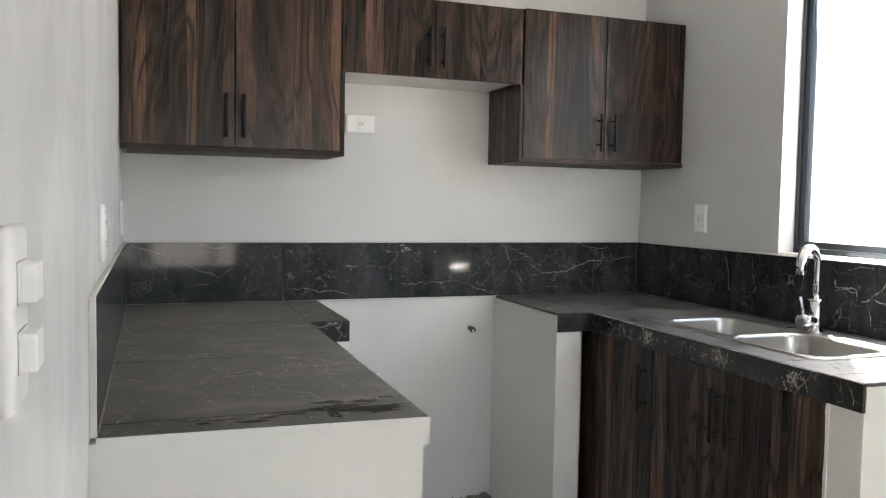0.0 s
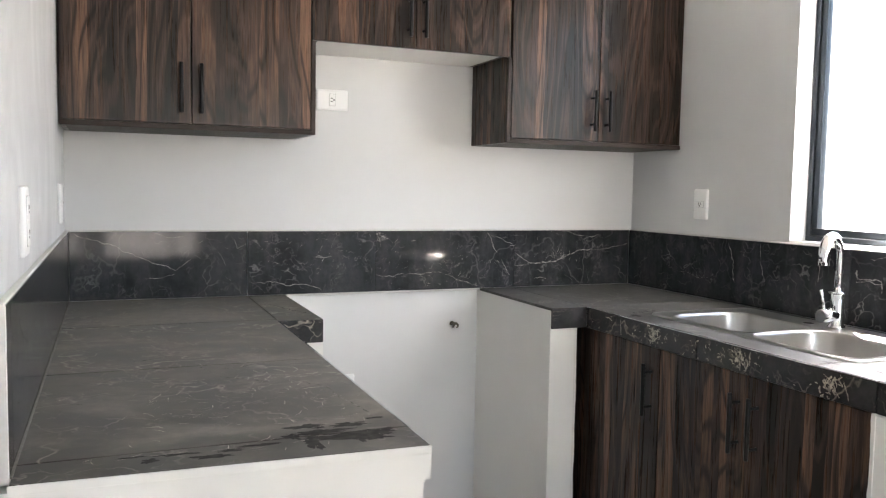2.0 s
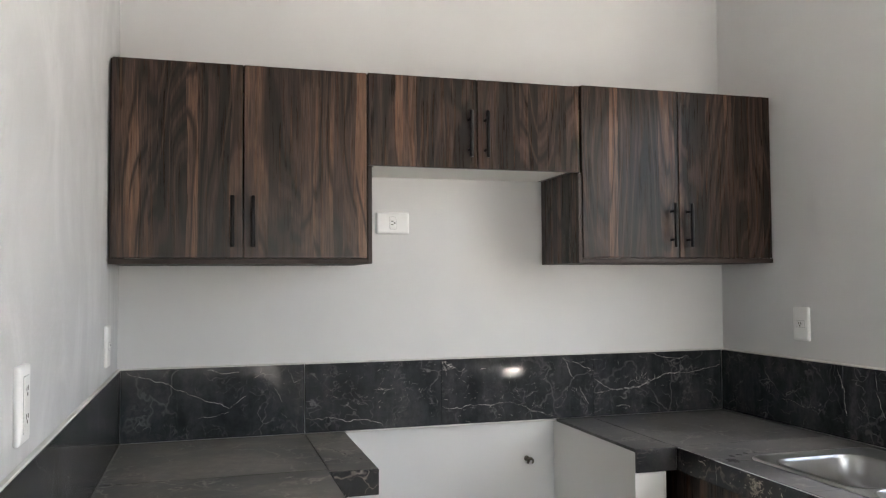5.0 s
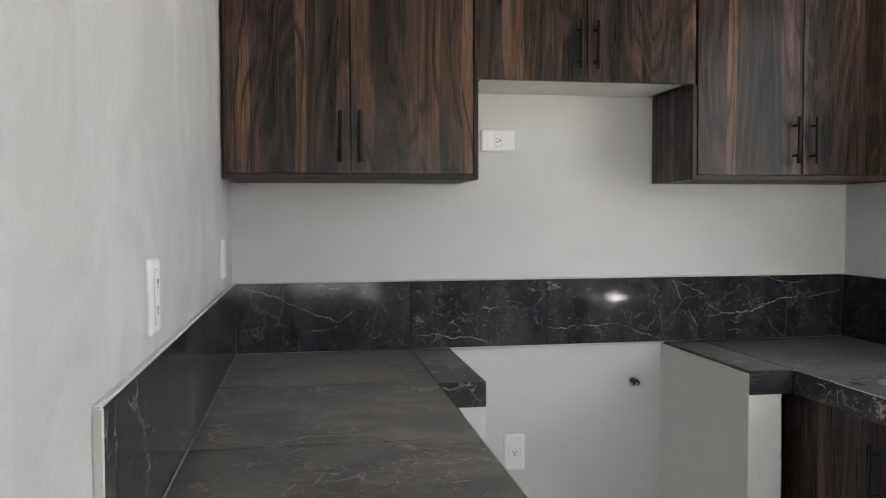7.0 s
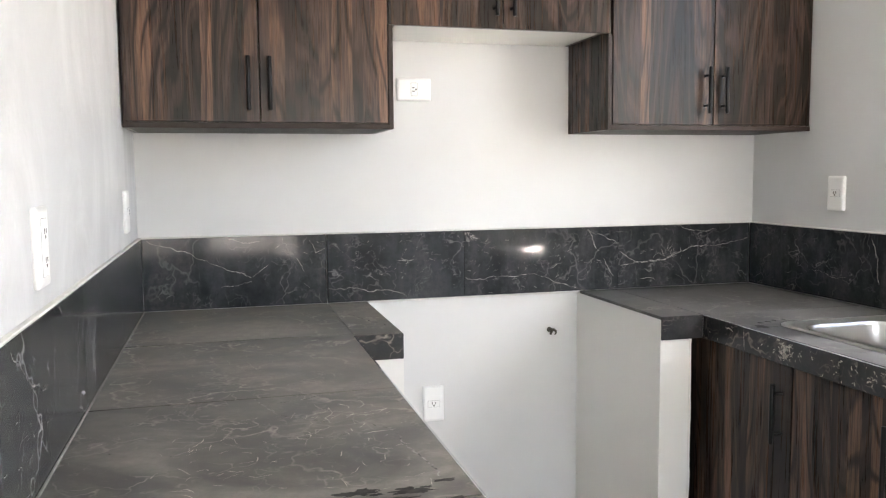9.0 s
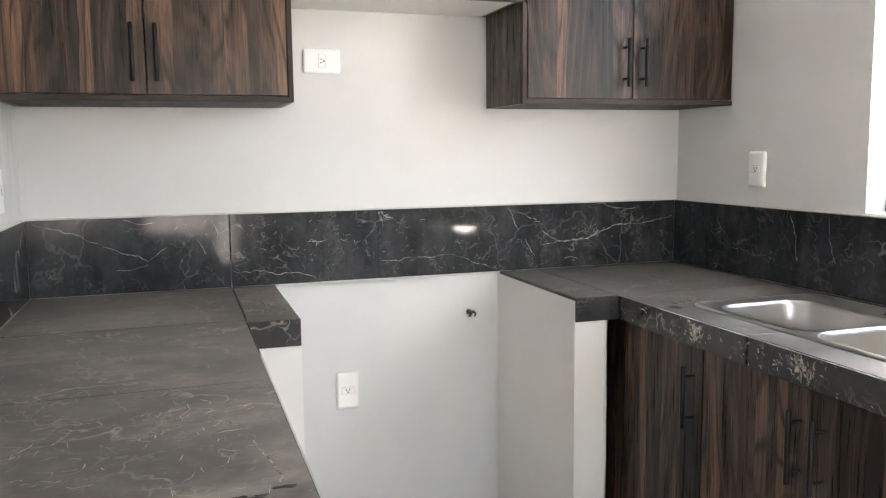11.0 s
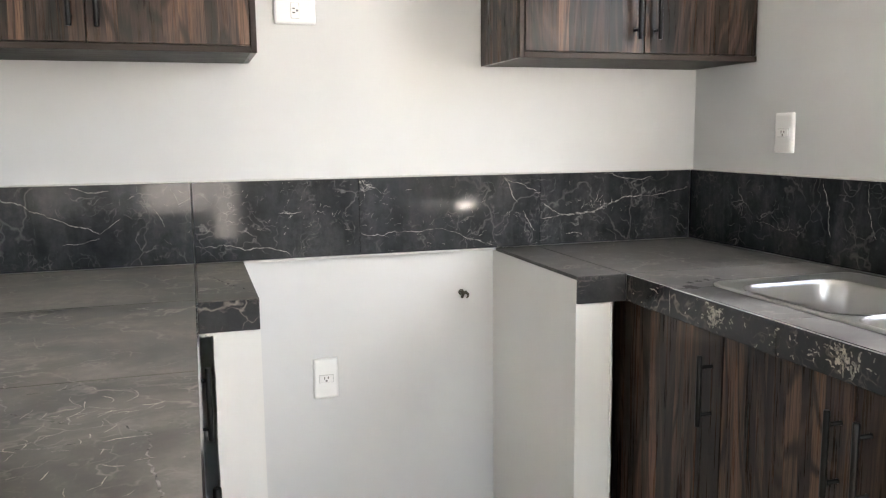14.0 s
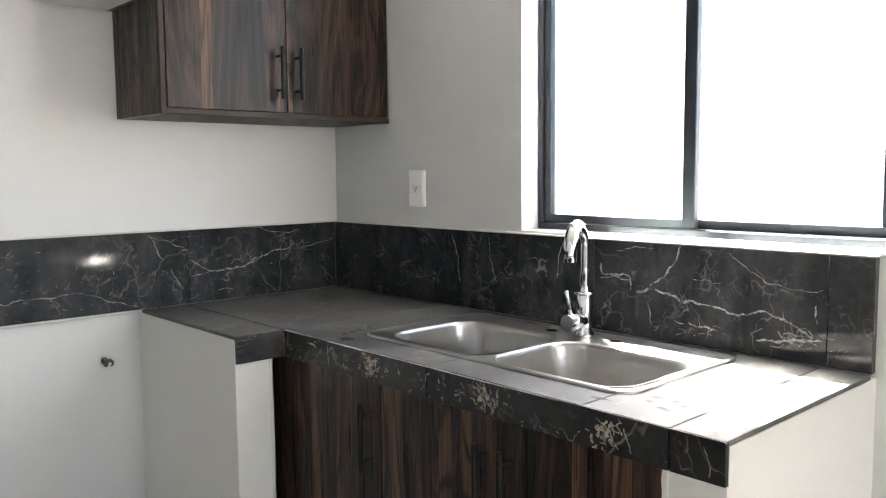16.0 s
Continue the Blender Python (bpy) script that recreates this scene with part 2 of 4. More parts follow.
EDGE = stone_material("honed_black_stone", (0.016, 0.016, 0.018), (0.036, 0.035, 0.035), (0.34, 0.30, 0.25), 0.22, dust=0.05, long_share=0.6)
VEIN, vn, vl, vb_ = material("pale_stone_vein")
vv = coords(vn, vl)
vt = noise_tex(vn, vl, vv, 45.0, 5, 0.7)
vl.new(mixc(vn, vl, ramp(vn, vl, vt.outputs[0], [(0.36, 0.0), (0.58, 1.0)]), (0.04, 0.04, 0.04), (0.33, 0.315, 0.30)), vb_.inputs["Base Color"])
vb_.inputs["Roughness"].default_value = 0.20
TAN, tn_, tl_, tb_ = material("tan_stone_patch")
tl_.new(mixc(tn_, tl_, ramp(tn_, tl_, noise_tex(tn_, tl_, coords(tn_, tl_), 70, 5, 0.7).outputs[0], [(0.38, 0.0), (0.60, 1.0)]), (0.09, 0.083, 0.073), (0.40, 0.35, 0.28)), tb_.inputs["Base Color"])
tb_.inputs["Roughness"].default_value = 0.3
WET, wn_, wl_, wb_ = material("wet_stone")
wv_ = coords(wn_, wl_)
wl_.new(mixc(wn_, wl_, ramp(wn_, wl_, noise_tex(wn_, wl_, wv_, 60, 4).outputs[0], [(0.4, 0.0), (0.65, 1.0)]), (0.012, 0.0113, 0.0108), (0.036, 0.034, 0.031)), wb_.inputs["Base Color"])
wb_.inputs["Roughness"].default_value = 0.55
wb_.inputs["Specular IOR Level"].default_value = 0.10
GROUT = plain_material("grey_grout", (0.15, 0.14, 0.125), 0.9, 0, 0.4, (90, 90, 90))
CREAM = plain_material("cream_grout_edge", (0.60, 0.585, 0.555), 0.85, 0, 0.3, (40, 40, 40))
WOOD = wood_material("dark_walnut_laminate")
EDGING = plain_material("dark_walnut_edging", (0.034, 0.024, 0.020), 0.5, 0, 0.5, (9, 200, 200))
EDGING.node_tree.nodes["Principled BSDF"].inputs["Specular IOR Level"].default_value = 0.2
MELAMINE = plain_material("white_melamine", (0.72, 0.71, 0.68), 0.45, 0, 0.05)
BLACK = plain_material("matt_black_metal", (0.004, 0.004, 0.0045), 0.42, 0.0, 0.2)
BLACK.node_tree.nodes["Principled BSDF"].inputs["Specular IOR Level"].default_value = 0.25
# near-black for the shade in cabinets and tap holes, and for dark grout
DARK = plain_material("shade_and_grout_black", (0.010, 0.009, 0.008), 0.8, 0, 0.2)
STEEL = plain_material("brushed_stainless", (0.46, 0.452, 0.435), 0.30, 1.0, 0.10, (90, 6, 6))
RIM = plain_material("satin_stainless", (0.60, 0.60, 0.59), 0.30, 1.0, 0.15, (6, 90, 6))
CHROME = plain_material("polished_chrome", (0.72, 0.73, 0.74), 0.08, 1.0, 0.05)
PLASTIC = plain_material("white_plastic", (0.82, 0.82, 0.81), 0.32, 0, 0.04)
# grey and near-black for the shade in outlet gaps and slots
GREY = plain_material("gap_shade_grey", (0.30, 0.30, 0.30), 0.7)
SLOT = plain_material("slot_shade_dark", (0.02, 0.02, 0.02), 0.6)
ALU = plain_material("charcoal_aluminium", (0.040, 0.048, 0.058), 0.38, 0.7, 0.2)
CEMENT = plain_material("grey_cement", (0.22, 0.21, 0.19), 0.95, 0, 0.9, (30, 30, 30))
BRASS = plain_material("tarnished_brass", (0.10, 0.09, 0.07), 0.5, 0.8, 0.7, (200, 200, 200))
# paler than cement, so the floor throws light up into the cooker gap
FLOORM = plain_material("pale_bounce_floor", (0.66, 0.63, 0.575), 0.6, 0, 0.35, (6, 6, 6))
GROUND = plain_material("grey_concrete_ground", (0.19, 0.18, 0.165), 0.9, 0, 0.4, (3, 3, 3))
gm, gn, gl, gb = material("clear_glass")
gb.inputs["Transmission Weight"].default_value = 1.0
gb.inputs["Roughness"].default_value = 0.0
gb.inputs["IOR"].default_value = 1.05
gb.inputs["Base Color"].default_value = (0.97, 0.99, 0.98, 1)
GLASS = gm

# ---- mesh helpers ----


def add_box(bm, x0, x1, y0, y1, z0, z1, bevel=0.0, segments=1):
    made = bmesh.ops.create_cube(bm, size=1.0)["verts"]
    bmesh.ops.scale(bm, verts=made, vec=(x1 - x0, y1 - y0, z1 - z0))
    bmesh.ops.translate(bm, verts=made, vec=((x0 + x1) / 2, (y0 + y1) / 2, (z0 + z1) / 2))
    if bevel > 0:
        edges = {e for v in made for e in v.link_edges}
        bmesh.ops.bevel(bm, geom=list(edges), offset=bevel, segments=segments, affect='EDGES', profile=0.5)
    return bm


def box(x0, x1, y0, y1, z0, z1, bevel=0.0, segments=1):
    return add_box(bmesh.new(), x0, x1, y0, y1, z0, z1, bevel, segments)


def add_tube(bm, points, radius, sides=16, caps=True):
    """A round tube swept along points; radius may be a list."""
    pts = [Vector(p) for p in points]
    radii = radius if isinstance(radius, (list, tuple)) else [radius] * len(pts)
    rings, up = [], None
    for i, p in enumerate(pts):
        d = (pts[min(i + 1, len(pts) - 1)] - pts[max(i - 1, 0)]).normalized()
        if up is None:
            up = d.orthogonal().normalized()
        up = (up - d * up.dot(d)).normalized()
        side = d.cross(up)
        rings.append([bm.verts.new(p + radii[i] * (math.cos(a) * up + math.sin(a) * side)) for a in (2 * math.pi * k / sides for k in range(sides))])
    for a, b in zip(rings, rings[1:]):
        for k in range(sides):
            f = bm.faces.new((a[k], a[(k + 1) % sides], b[(k + 1) % sides], b[k]))
            f.smooth = True
    if caps:
        bm.faces.new(rings[0][::-1])
        bm.faces.new(rings[-1])
    return bm


def tube(points, radius, sides=16):
    return add_tube(bmesh.new(), points, radius, sides)


def add_lathe(bm, profile, centre, axis='z', sides=24):
    """Turned shape: profile of (radius, along)."""
    cx, cy, cz = centre
    rings = []
    for r, h in profile:
        ring = []
        for k in range(sides):
            a = 2 * math.pi * k / sides
            u, w = r * math.cos(a), r * math.sin(a)
            p = {'z': (cx + u, cy + w, cz + h), 'x': (cx + h, cy + u, cz + w), 'y': (cx + w, cy + h, cz + u)}[axis]
            ring.append(bm.verts.new(p))
        rings.append(ring)
    for a, b in zip(rings, rings[1:]):
        for k in range(sides):
            f = bm.faces.new((a[k], a[(k + 1) % sides], b[(k + 1) % sides], b[k]))
            f.smooth = True
    bm.faces.new(rings[0][::-1])
    bm.faces.new(rings[-1])
    return bm


def finish(bm, name, mat):
    bmesh.ops.recalc_face_normals(bm, faces=bm.faces)
    me = bpy.data.meshes.new(name)
    bm.to_mesh(me)
    bm.free()
    me.materials.append(mat)
    return me


def part(name, bm, mat, parent, label=""):
    ob = new(name, finish(bm, name, mat))
    ob.parent = parent
    if label:
        tagged(ob, label)
    return ob


def thing(name, label, category, group="", kind="", at=(0, 0, 0)):
    """An Empty at the thing's base; its parts are built in world metres."""
    ob = new(name)
    ob.empty_display_size = 0.05
    return tagged(ob, label, category, group, kind)


def solid(name, bm, mat, label, category, group="", kind=""):
    return tagged(new(name, finish(bm, name, mat)), label, category, group, kind)


def wall_box(bm, axis, across, along, z, holes):
    """A wall with openings cut through it. across: (near, far) thickness; along: (from, to); holes: (a0, a1, z0, z1)."""
    cuts_a = sorted({along[0], along[1], *[h[0] for h in holes], *[h[1] for h in holes]})
    cuts_z = sorted({z[0], z[1], *[h[2] for h in holes], *[h[3] for h in holes]})
    for a0, a1 in zip(cuts_a, cuts_a[1:]):
        for z0, z1 in zip(cuts_z, cuts_z[1:]):
            ca, cz = (a0 + a1) / 2, (z0 + z1) / 2
            if any(h[0] < ca < h[1] and h[2] < cz < h[3] for h in holes):
                continue
            if axis == 'x':
                add_box(bm, across[0], across[1], a0, a1, z0, z1)
            else:
                add_box(bm, a0, a1, across[0], across[1], z0, z1)
    bmesh.ops.remove_doubles(bm, verts=bm.verts, dist=0.0005)
    seen, twice = {}, set()
    bm.verts.index_update()
    for f in bm.faces:
        key = frozenset(v.index for v in f.verts)
        if key in seen:
            twice.update((f, seen[key]))
        seen[key] = f
    bmesh.ops.delete(bm, geom=list(twice), context='FACES_ONLY')
    return bm


# ---- plan ----
XL, XR, YB, YF, H = -0.012, 2.325, 3.52, -3.30, 2.72   # inner wall faces, ceiling
SX, SR, SB = 0.0, 2.30, 3.50                          # faces of the stone upstands
CT, FT = 0.93, 0.857                                  # worktop level, foot of its front edge
ST = 1.171                                            # top of the upstands
NL, NR, NF = 0.745, 1.56, 2.90                        # cooker gap and front of the back runs
LX, RX = 0.605, 1.705                                 # fronts of the side runs
LE, RE = 1.625, 1.613                                 # free ends of the side runs
WY0, WY1, WZ0, WZ1 = 1.606, 2.592, 1.176, 2.33        # kitchen window opening
T = 0.16

# ---- structure ----
solid("floor", box(XL - T, XR + T, YF - T, YB + T, -0.12, 0.0), FLOORM, "bare cement floor, coloured pale to bounce light", "floor", kind="structure")
solid("ceiling", box(XL - T, XR + T, YF - T, YB + T, H, H + 0.12), CEIL, "plain white painted ceiling", "ceiling", kind="structure")
wall_back = solid("wall_back", box(XL - T, XR + T, YB, YB + T, 0, H), WALL, "off-white painted plaster wall behind the cabinets", "wall", kind="structure")
wall_left = solid("wall_left", wall_box(bmesh.new(), 'x', (XL - T, XL), (YF, YB), (0, H), []), LEFT, "white trowelled plaster wall with faint streaks", "wall", kind="structure")
wall_right = solid("wall_right", wall_box(bmesh.new(), 'x', (XR, XR + T), (YF, YB), (0, H), [(WY0, WY1, WZ0, WZ1)]), WALL, "off-white painted wall with a window opening", "wall", kind="structure")
# the opening at x 1.25 to 2.20 is added out of view for the fill lamp
wall_rear = solid("wall_rear", wall_box(bmesh.new(), 'y', (YF - T, YF), (XL - T, XR + T), (0, H), [(0.10, 0.78, 0.50, 2.22), (0.84, 1.06, 0.15, 2.22), (1.25, 2.20, 0.96, 2.15)]), WALL, "off-white painted wall of the room", "wall", kind="structure")
solid("ground", box(-60, 60, -60, 60, -0.30, -0.15), GROUND, "grey concrete ground outside", "ground", kind="structure")

# ---- masonry bases ----


def skew_end(bm):
    """The free end of the run by the plaster wall is a little out of square."""
    for v in bm.verts:
        if v.co.y < 1.70:
            v.co.y += 0.024 * (1 - v.co.x / LX)
    return bm


def mortar(bm, start, end, size, seed, count):
    """Uneven lumps of mortar along a line."""
    r = random.Random(seed)
    a, d = Vector(start), Vector(end) - Vector(start)
    for k in range(count):
        s = size * r.uniform(0.35, 1.0)
        p = a + d * ((k + r.random()) / count)
        made = bmesh.ops.create_icosphere(bm, subdivisions=2, radius=s, matrix=Matrix.Translation(p))["verts"]
        sx, sz = r.uniform(1.0, 2.2), r.uniform(0.4, 0.9)
        for v in made:
            o = v.co - p
            w = 1 + 0.5 * noise.noise(v.co * 160)
            v.co = p + Vector((o.x * (sx if abs(d.x) > abs(d.y) else 0.5), o.y * (sx if abs(d.y) > abs(d.x) else 0.5), o.z * sz)) * w
    return bm


def masonry(label, boxes, lumps, skew=False):
    ob = thing("masonry_support", label, "counter support")
    bm = bmesh.new()
    for b in boxes:
        add_box(bm, *b)
    if skew:
        skew_end(bm)
    part("support_wall", bm, MASONRY, ob)
    bm = bmesh.new()
    for k, (a, e, s, n) in enumerate(lumps):
        mortar(bm, a, e, s, k + 3, n)
    part("mortar_edge", bm, MASONRY, ob, "rough smeared mortar under the stone edge")
    return ob


E1 = CT - 0.012


def plaster_edge(parent, axis, face, start, way, z0, z1, seed, reach=0.007):
    """A hand-drawn, wavering plaster edge on an upright corner; face: the plane it lies in, way: the side it creeps to."""
    bm = bmesh.new()
    rows = 46
    lines = []
    for k in range(rows + 1):
        z = z0 + (z1 - z0) * k / rows
        w = reach * (0.55 + 0.55 * noise.noise((seed, z * 9.0, 0.3)) + 0.35 * noise.noise((seed, z * 41.0, 4.1)))
        w = max(0.0012, w)
        ring = []
        for a, d in ((start - way * 0.004, 0.0), (start + way * w * 0.8, 0.0), (start + way * w, 0.004), (start + way * w * 0.9, 0.016), (start - way * 0.004, 0.016)):
            ring.append(bm.verts.new((a, face + d, z) if axis == 'x' else (face + d, a, z)))
        lines.append(ring)
    for a, b in zip(lines, lines[1:]):
        for q in range(5):
            bm.faces.new((a[q], a[(q + 1) % 5], b[(q + 1) % 5], b[q]))
    bm.faces.new(lines[0])
    bm.faces.new(lines[-1][::-1])
    return part("plaster_edge", bm, MASONRY, parent, "wavering edge of hand-laid plaster")


masonry("white painted masonry end and slab of the worktop",
        [(XL, LX - 0.013, LE, LE + 0.10, 0, 0.874), (XL, LX, LE, LE + 0.10, 0.874, E1 + 0.0015), (XL, LX - 0.03, LE + 0.10, YB, 0.86, E1)],
        [((LX - 0.02, LE + 0.003, 0.868), (LX - 0.012, LE + 0.006, 0.870), 0.005, 3)], skew=True)
pier_a = masonry("white painted masonry pier beside the cooker gap",
        [(LX + 0.035, NL, NF + 0.003, YB, 0, E1 + 0.002), (LX - 0.02, LX + 0.035, NF + 0.02, YB, FT, E1)],
        [((LX + 0.003, NF + 0.002, FT - 0.004), (LX + 0.035, NF + 0.002, FT - 0.003), 0.009, 6)])
pier_b = masonry("white painted masonry pier beside the cooker gap",
        [(NR, NR + 0.105, NF + 0.003, YB, 0, E1 + 0.002), (NR + 0.105, RX + 0.02, NF + 0.02, YB, FT, E1)],
        [((NR + 0.01, NF + 0.001, FT - 0.002), (NR + 0.105, NF + 0.001, FT - 0.004), 0.005, 12)])
sink_end = masonry("white painted masonry end of the sink worktop",
        [(RX + 0.006, XR, RE, RE + 0.108, 0, FT - 0.002), (RX + 0.012, XR, RE, RE + 0.108, FT - 0.002, E1 + 0.002)],
        [((RX + 0.006, RE + 0.004, FT - 0.002), (RX + 0.006, RE + 0.10, FT - 0.003), 0.007, 14)])
plaster_edge(pier_a, 'x', NF + 0.001, LX + 0.035, -1, 0.0, FT - 0.001, 2.0)
plaster_edge(pier_b, 'x', NF + 0.001, NR + 0.105, 1, 0.0, FT - 0.001, 7.0)
plaster_edge(sink_end, 'y', RX + 0.003, RE + 0.108, 1, 0.0, FT - 0.003, 12.0, 0.010)

# ---- stone tiles on worktops, edges and upstands ----
GAP = 0.0017


def tile(parent, mat, x0, x1, y0, y1, z0, z1, label="", bevel=0.0008):
    return part("tile", box(x0, x1, y0, y1, z0, z1, bevel), mat, parent, label)


def worktop(label, runs, edges, stone):
    top = thing("worktop", label, "worktop")
    for x0, x1, y0, y1 in runs:
        bm = box(x0 + GAP, x1 - GAP, y0 + GAP, y1 - GAP, CT - 0.010, CT, 0.0008)
        part("tile", skew_end(bm) if x0 < 0.3 and y0 < LE + 0.01 else bm, stone, top)
        part("joint", box(x0 + 0.004, x1 - 0.0002, y0 + (0.03 if y0 < 1.7 else 0.0002), y1 - 0.0002, CT - 0.0095, CT - 0.0025), DARK, top, "dark grout in the joints")
    for x0, x1, y0, y1 in edges:
        tile(top, EDGE, x0, x1, y0, y1, FT, CT - 0.0015)
    return top


left_top = worktop("dusty black marble-look tiled worktop with pale veins and water marks",
                   [(SX, LX, LE, 1.735), (SX, LX, 1.735, 2.33), (SX, LX, 2.33, 2.93), (SX, LX, 2.93, SB), (LX, NL, NF, SB)],
                   [(LX - 0.010, LX, LE + 0.101, 2.33 - GAP), (LX - 0.010, LX, 2.33 + GAP, NF - 0.002), (LX + 0.001, NL - 0.001, NF - 0.004, NF + 0.006)], TOP)
part("mortar_edge", skew_end(box(SX, LX, LE - 0.0025, LE + 0.0014, CT - 0.013, CT - 0.0006, 0.0006)), MASONRY, left_top, "white plaster drawn up over the tile end")
SY0, SY1, SX0, SX1 = 1.895, 2.665, 1.835, 2.215      # hole under the sink
right_top = worktop("black marble-look tiled worktop with an inset sink",
                    [(RX, SR, RE, 1.714), (RX, SR, 1.714, SY0), (RX, SX0, SY0, 2.314), (RX, SX0, 2.314, SY1), (SX1, SR, SY0, 2.314), (SX1, SR, 2.314, SY1),
                     (RX, SR, SY1, NF), (RX, SR, NF, SB), (NR, RX, NF, SB)],
                    [(RX, RX + 0.010, RE, 1.714 - GAP), (RX, RX + 0.010, 1.714 + GAP, 2.314 - GAP), (RX, RX + 0.010, 2.314 + GAP, NF - 0.002),
                     (NR + 0.001, RX - 0.001, NF - 0.004, NF + 0.006)], TOP_WIPED)
part("trim", box(LX - 0.003, LX + 0.0015, LE + 0.102, NF - 0.004, CT - 0.003, CT + 0.0006, 0.0008), CHROME, left_top, "thin bright metal edge trim")
part("trim", box(RX - 0.0015, RX + 0.003, RE, NF - 0.004, CT - 0.003, CT + 0.0006, 0.0008), CHROME, right_top, "thin bright metal edge trim")

ups = thing("upstand", "polished black marble-look stone upstand with white veins", "backsplash")
for x0, x1 in ((SX, 0.605), (0.605, 1.105), (1.105, 1.722), (1.722, SR)):
    g0, g1 = (GAP if abs(x - 0.605) < 0.01 else 0.0004 for x in (x0, x1))
    tile(ups, SPLASH, x0 + g0, x1 - g1, SB, YB - 0.006, CT + 0.001, ST)
part("grout_edge", box(XL + 0.001, XR - 0.001, SB + 0.002, YB - 0.0005, ST, ST + 0.004, 0.001), CREAM, ups, "pale grout line on top")
part("grout_edge", box(NL + 0.004, NR - 0.004, SB + 0.003, YB - 0.0005, CT - 0.008, CT, 0.002), CREAM, ups, "rough pale mortar under the stone")
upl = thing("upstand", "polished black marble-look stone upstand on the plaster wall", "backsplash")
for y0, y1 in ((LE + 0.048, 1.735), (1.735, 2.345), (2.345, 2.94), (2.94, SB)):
    tile(upl, SHEEN_SMEARED, XL + 0.002, SX, y0 + 0.0005, y1 - 0.0005, CT + 0.001, ST)
part("grout_edge", box(XL + 0.0005, SX - 0.001, LE + 0.041, SB, ST, ST + 0.005, 0.001), CREAM, upl, "cream mortar edge on top")
part("grout_edge", box(XL + 0.0005, SX + 0.001, LE + 0.040, LE + 0.047, CT - 0.005, ST + 0.001, 0.001), CREAM, upl, "white mortar end")
part("grout_edge", box(SX, SX + 0.004, LE + 0.05, SB - 0.001, CT, CT + 0.004, 0.001), GROUT, upl, "dusty grout fillet")
upr = thing("upstand", "black marble-look stone upstand below the window", "backsplash")
for y0, y1 in ((RE, 1.705), (1.705, 2.312), (2.312, 2.84), (2.84, SB - 0.0015)):
    tile(upr, SPLASH, SR, XR - 0.006, y0 + 0.0006, y1 - 0.0006, CT + 0.001, ST)
part("grout_edge", box(SR + 0.002, XR - 0.0005, RE, SB - 0.004, ST, ST + 0.004, 0.001), CREAM, upr, "pale grout line on top")

# ---- cabinets ----


def bar_handle(parent, centre, normal, length=0.158, proud=0.032):
    """Round black bar on two posts, upright."""
    c, nrm = Vector(centre), Vector(normal)
    bm = bmesh.new()
    o = c + nrm * proud
    half = length / 2
    add_tube(bm, [o + Vector((0, 0, z)) for z in (-half, -half + 0.002, half - 0.002, half)], [0.005, 0.0064, 0.0064, 0.005], 14)
    for z in (-half + 0.028, half - 0.028):
        add_tube(bm, [c + Vector((0, 0, z)), c + nrm * 0.002 + Vector((0, 0, z)), o + Vector((0, 0, z))], [0.0055, 0.0042, 0.0042], 10)
    return part("handle", bm, BLACK, parent, "matt black round bar handle")


def wall_cabinet(label, x0, x1, z0, z1, doors, handles_z, group, bottom_mat, strips=()):
    y0, y1 = 3.214, YB
    th = 0.016
    cab = thing("wall_cabinet", label, "kitchen cabinet", group)
    part("side_panel", box(x0, x0 + th, y0, y1, z0, z1, 0.0008), WOOD, cab)
    part("side_panel", box(x1 - th, x1, y0, y1, z0, z1, 0.0008), WOOD, cab)
    part("bottom_panel", box(x0 + th, x1 - th, y0, y1, z0, z0 + th, 0.0005), bottom_mat, cab, "flat underside panel")
    part("top_panel", box(x0 + th, x1 - th, y0, y1, z1 - th, z1), WOOD, cab)
    part("back_panel", box(x0 + th, x1 - th, y1 - 0.006, y1, z0 + th, z1 - th), MELAMINE, cab)
    for a, b, c0, c1 in strips:
        part("edge_strip", box(a, b, y0 - 0.0175, y0 - 0.0005, c0, c1, 0.0006), EDGING, cab)
    for (a, b), hx in doors:
        d = part("door", box(a + 0.0018, b - 0.0018, y0 - 0.019, y0 - 0.001, handles_z[0], z1 - 0.001, 0.0010), WOOD, cab)
        bar_handle(d, (hx, y0 - 0.019, handles_z[1]), (0, -1, 0))
    return cab


UP = "walnut wall cabinets"
wall_cabinet("dark walnut two-door wall cabinet with black bar handles", XL + 0.004, 0.787, 1.518, 2.140,
             [((XL + 0.010, 0.381), 0.347), ((0.381, 0.771), 0.409)], (1.536, 1.648), UP, EDGING,
             [(0.772, 0.787, 1.518, 1.836), (XL + 0.004, 0.7715, 1.518, 1.5345)])
wall_cabinet("short dark walnut wall cabinet with white underside over the cooker gap", 0.788, 1.518, 1.842, 2.142,
             [((0.773, 1.149), 1.119), ((1.149, 1.527), 1.177)], (1.838, 1.952), UP, MELAMINE)
wall_cabinet("dark walnut two-door wall cabinet beside the window wall", 1.519, XR - 0.003, 1.520, 2.148,
             [((1.535, 1.921), 1.888), ((1.921, XR - 0.006), 1.955)], (1.538, 1.655), UP, EDGING,
             [(1.519, 1.534, 1.520, 1.836), (1.5345, XR - 0.003, 1.520, 1.5365)])


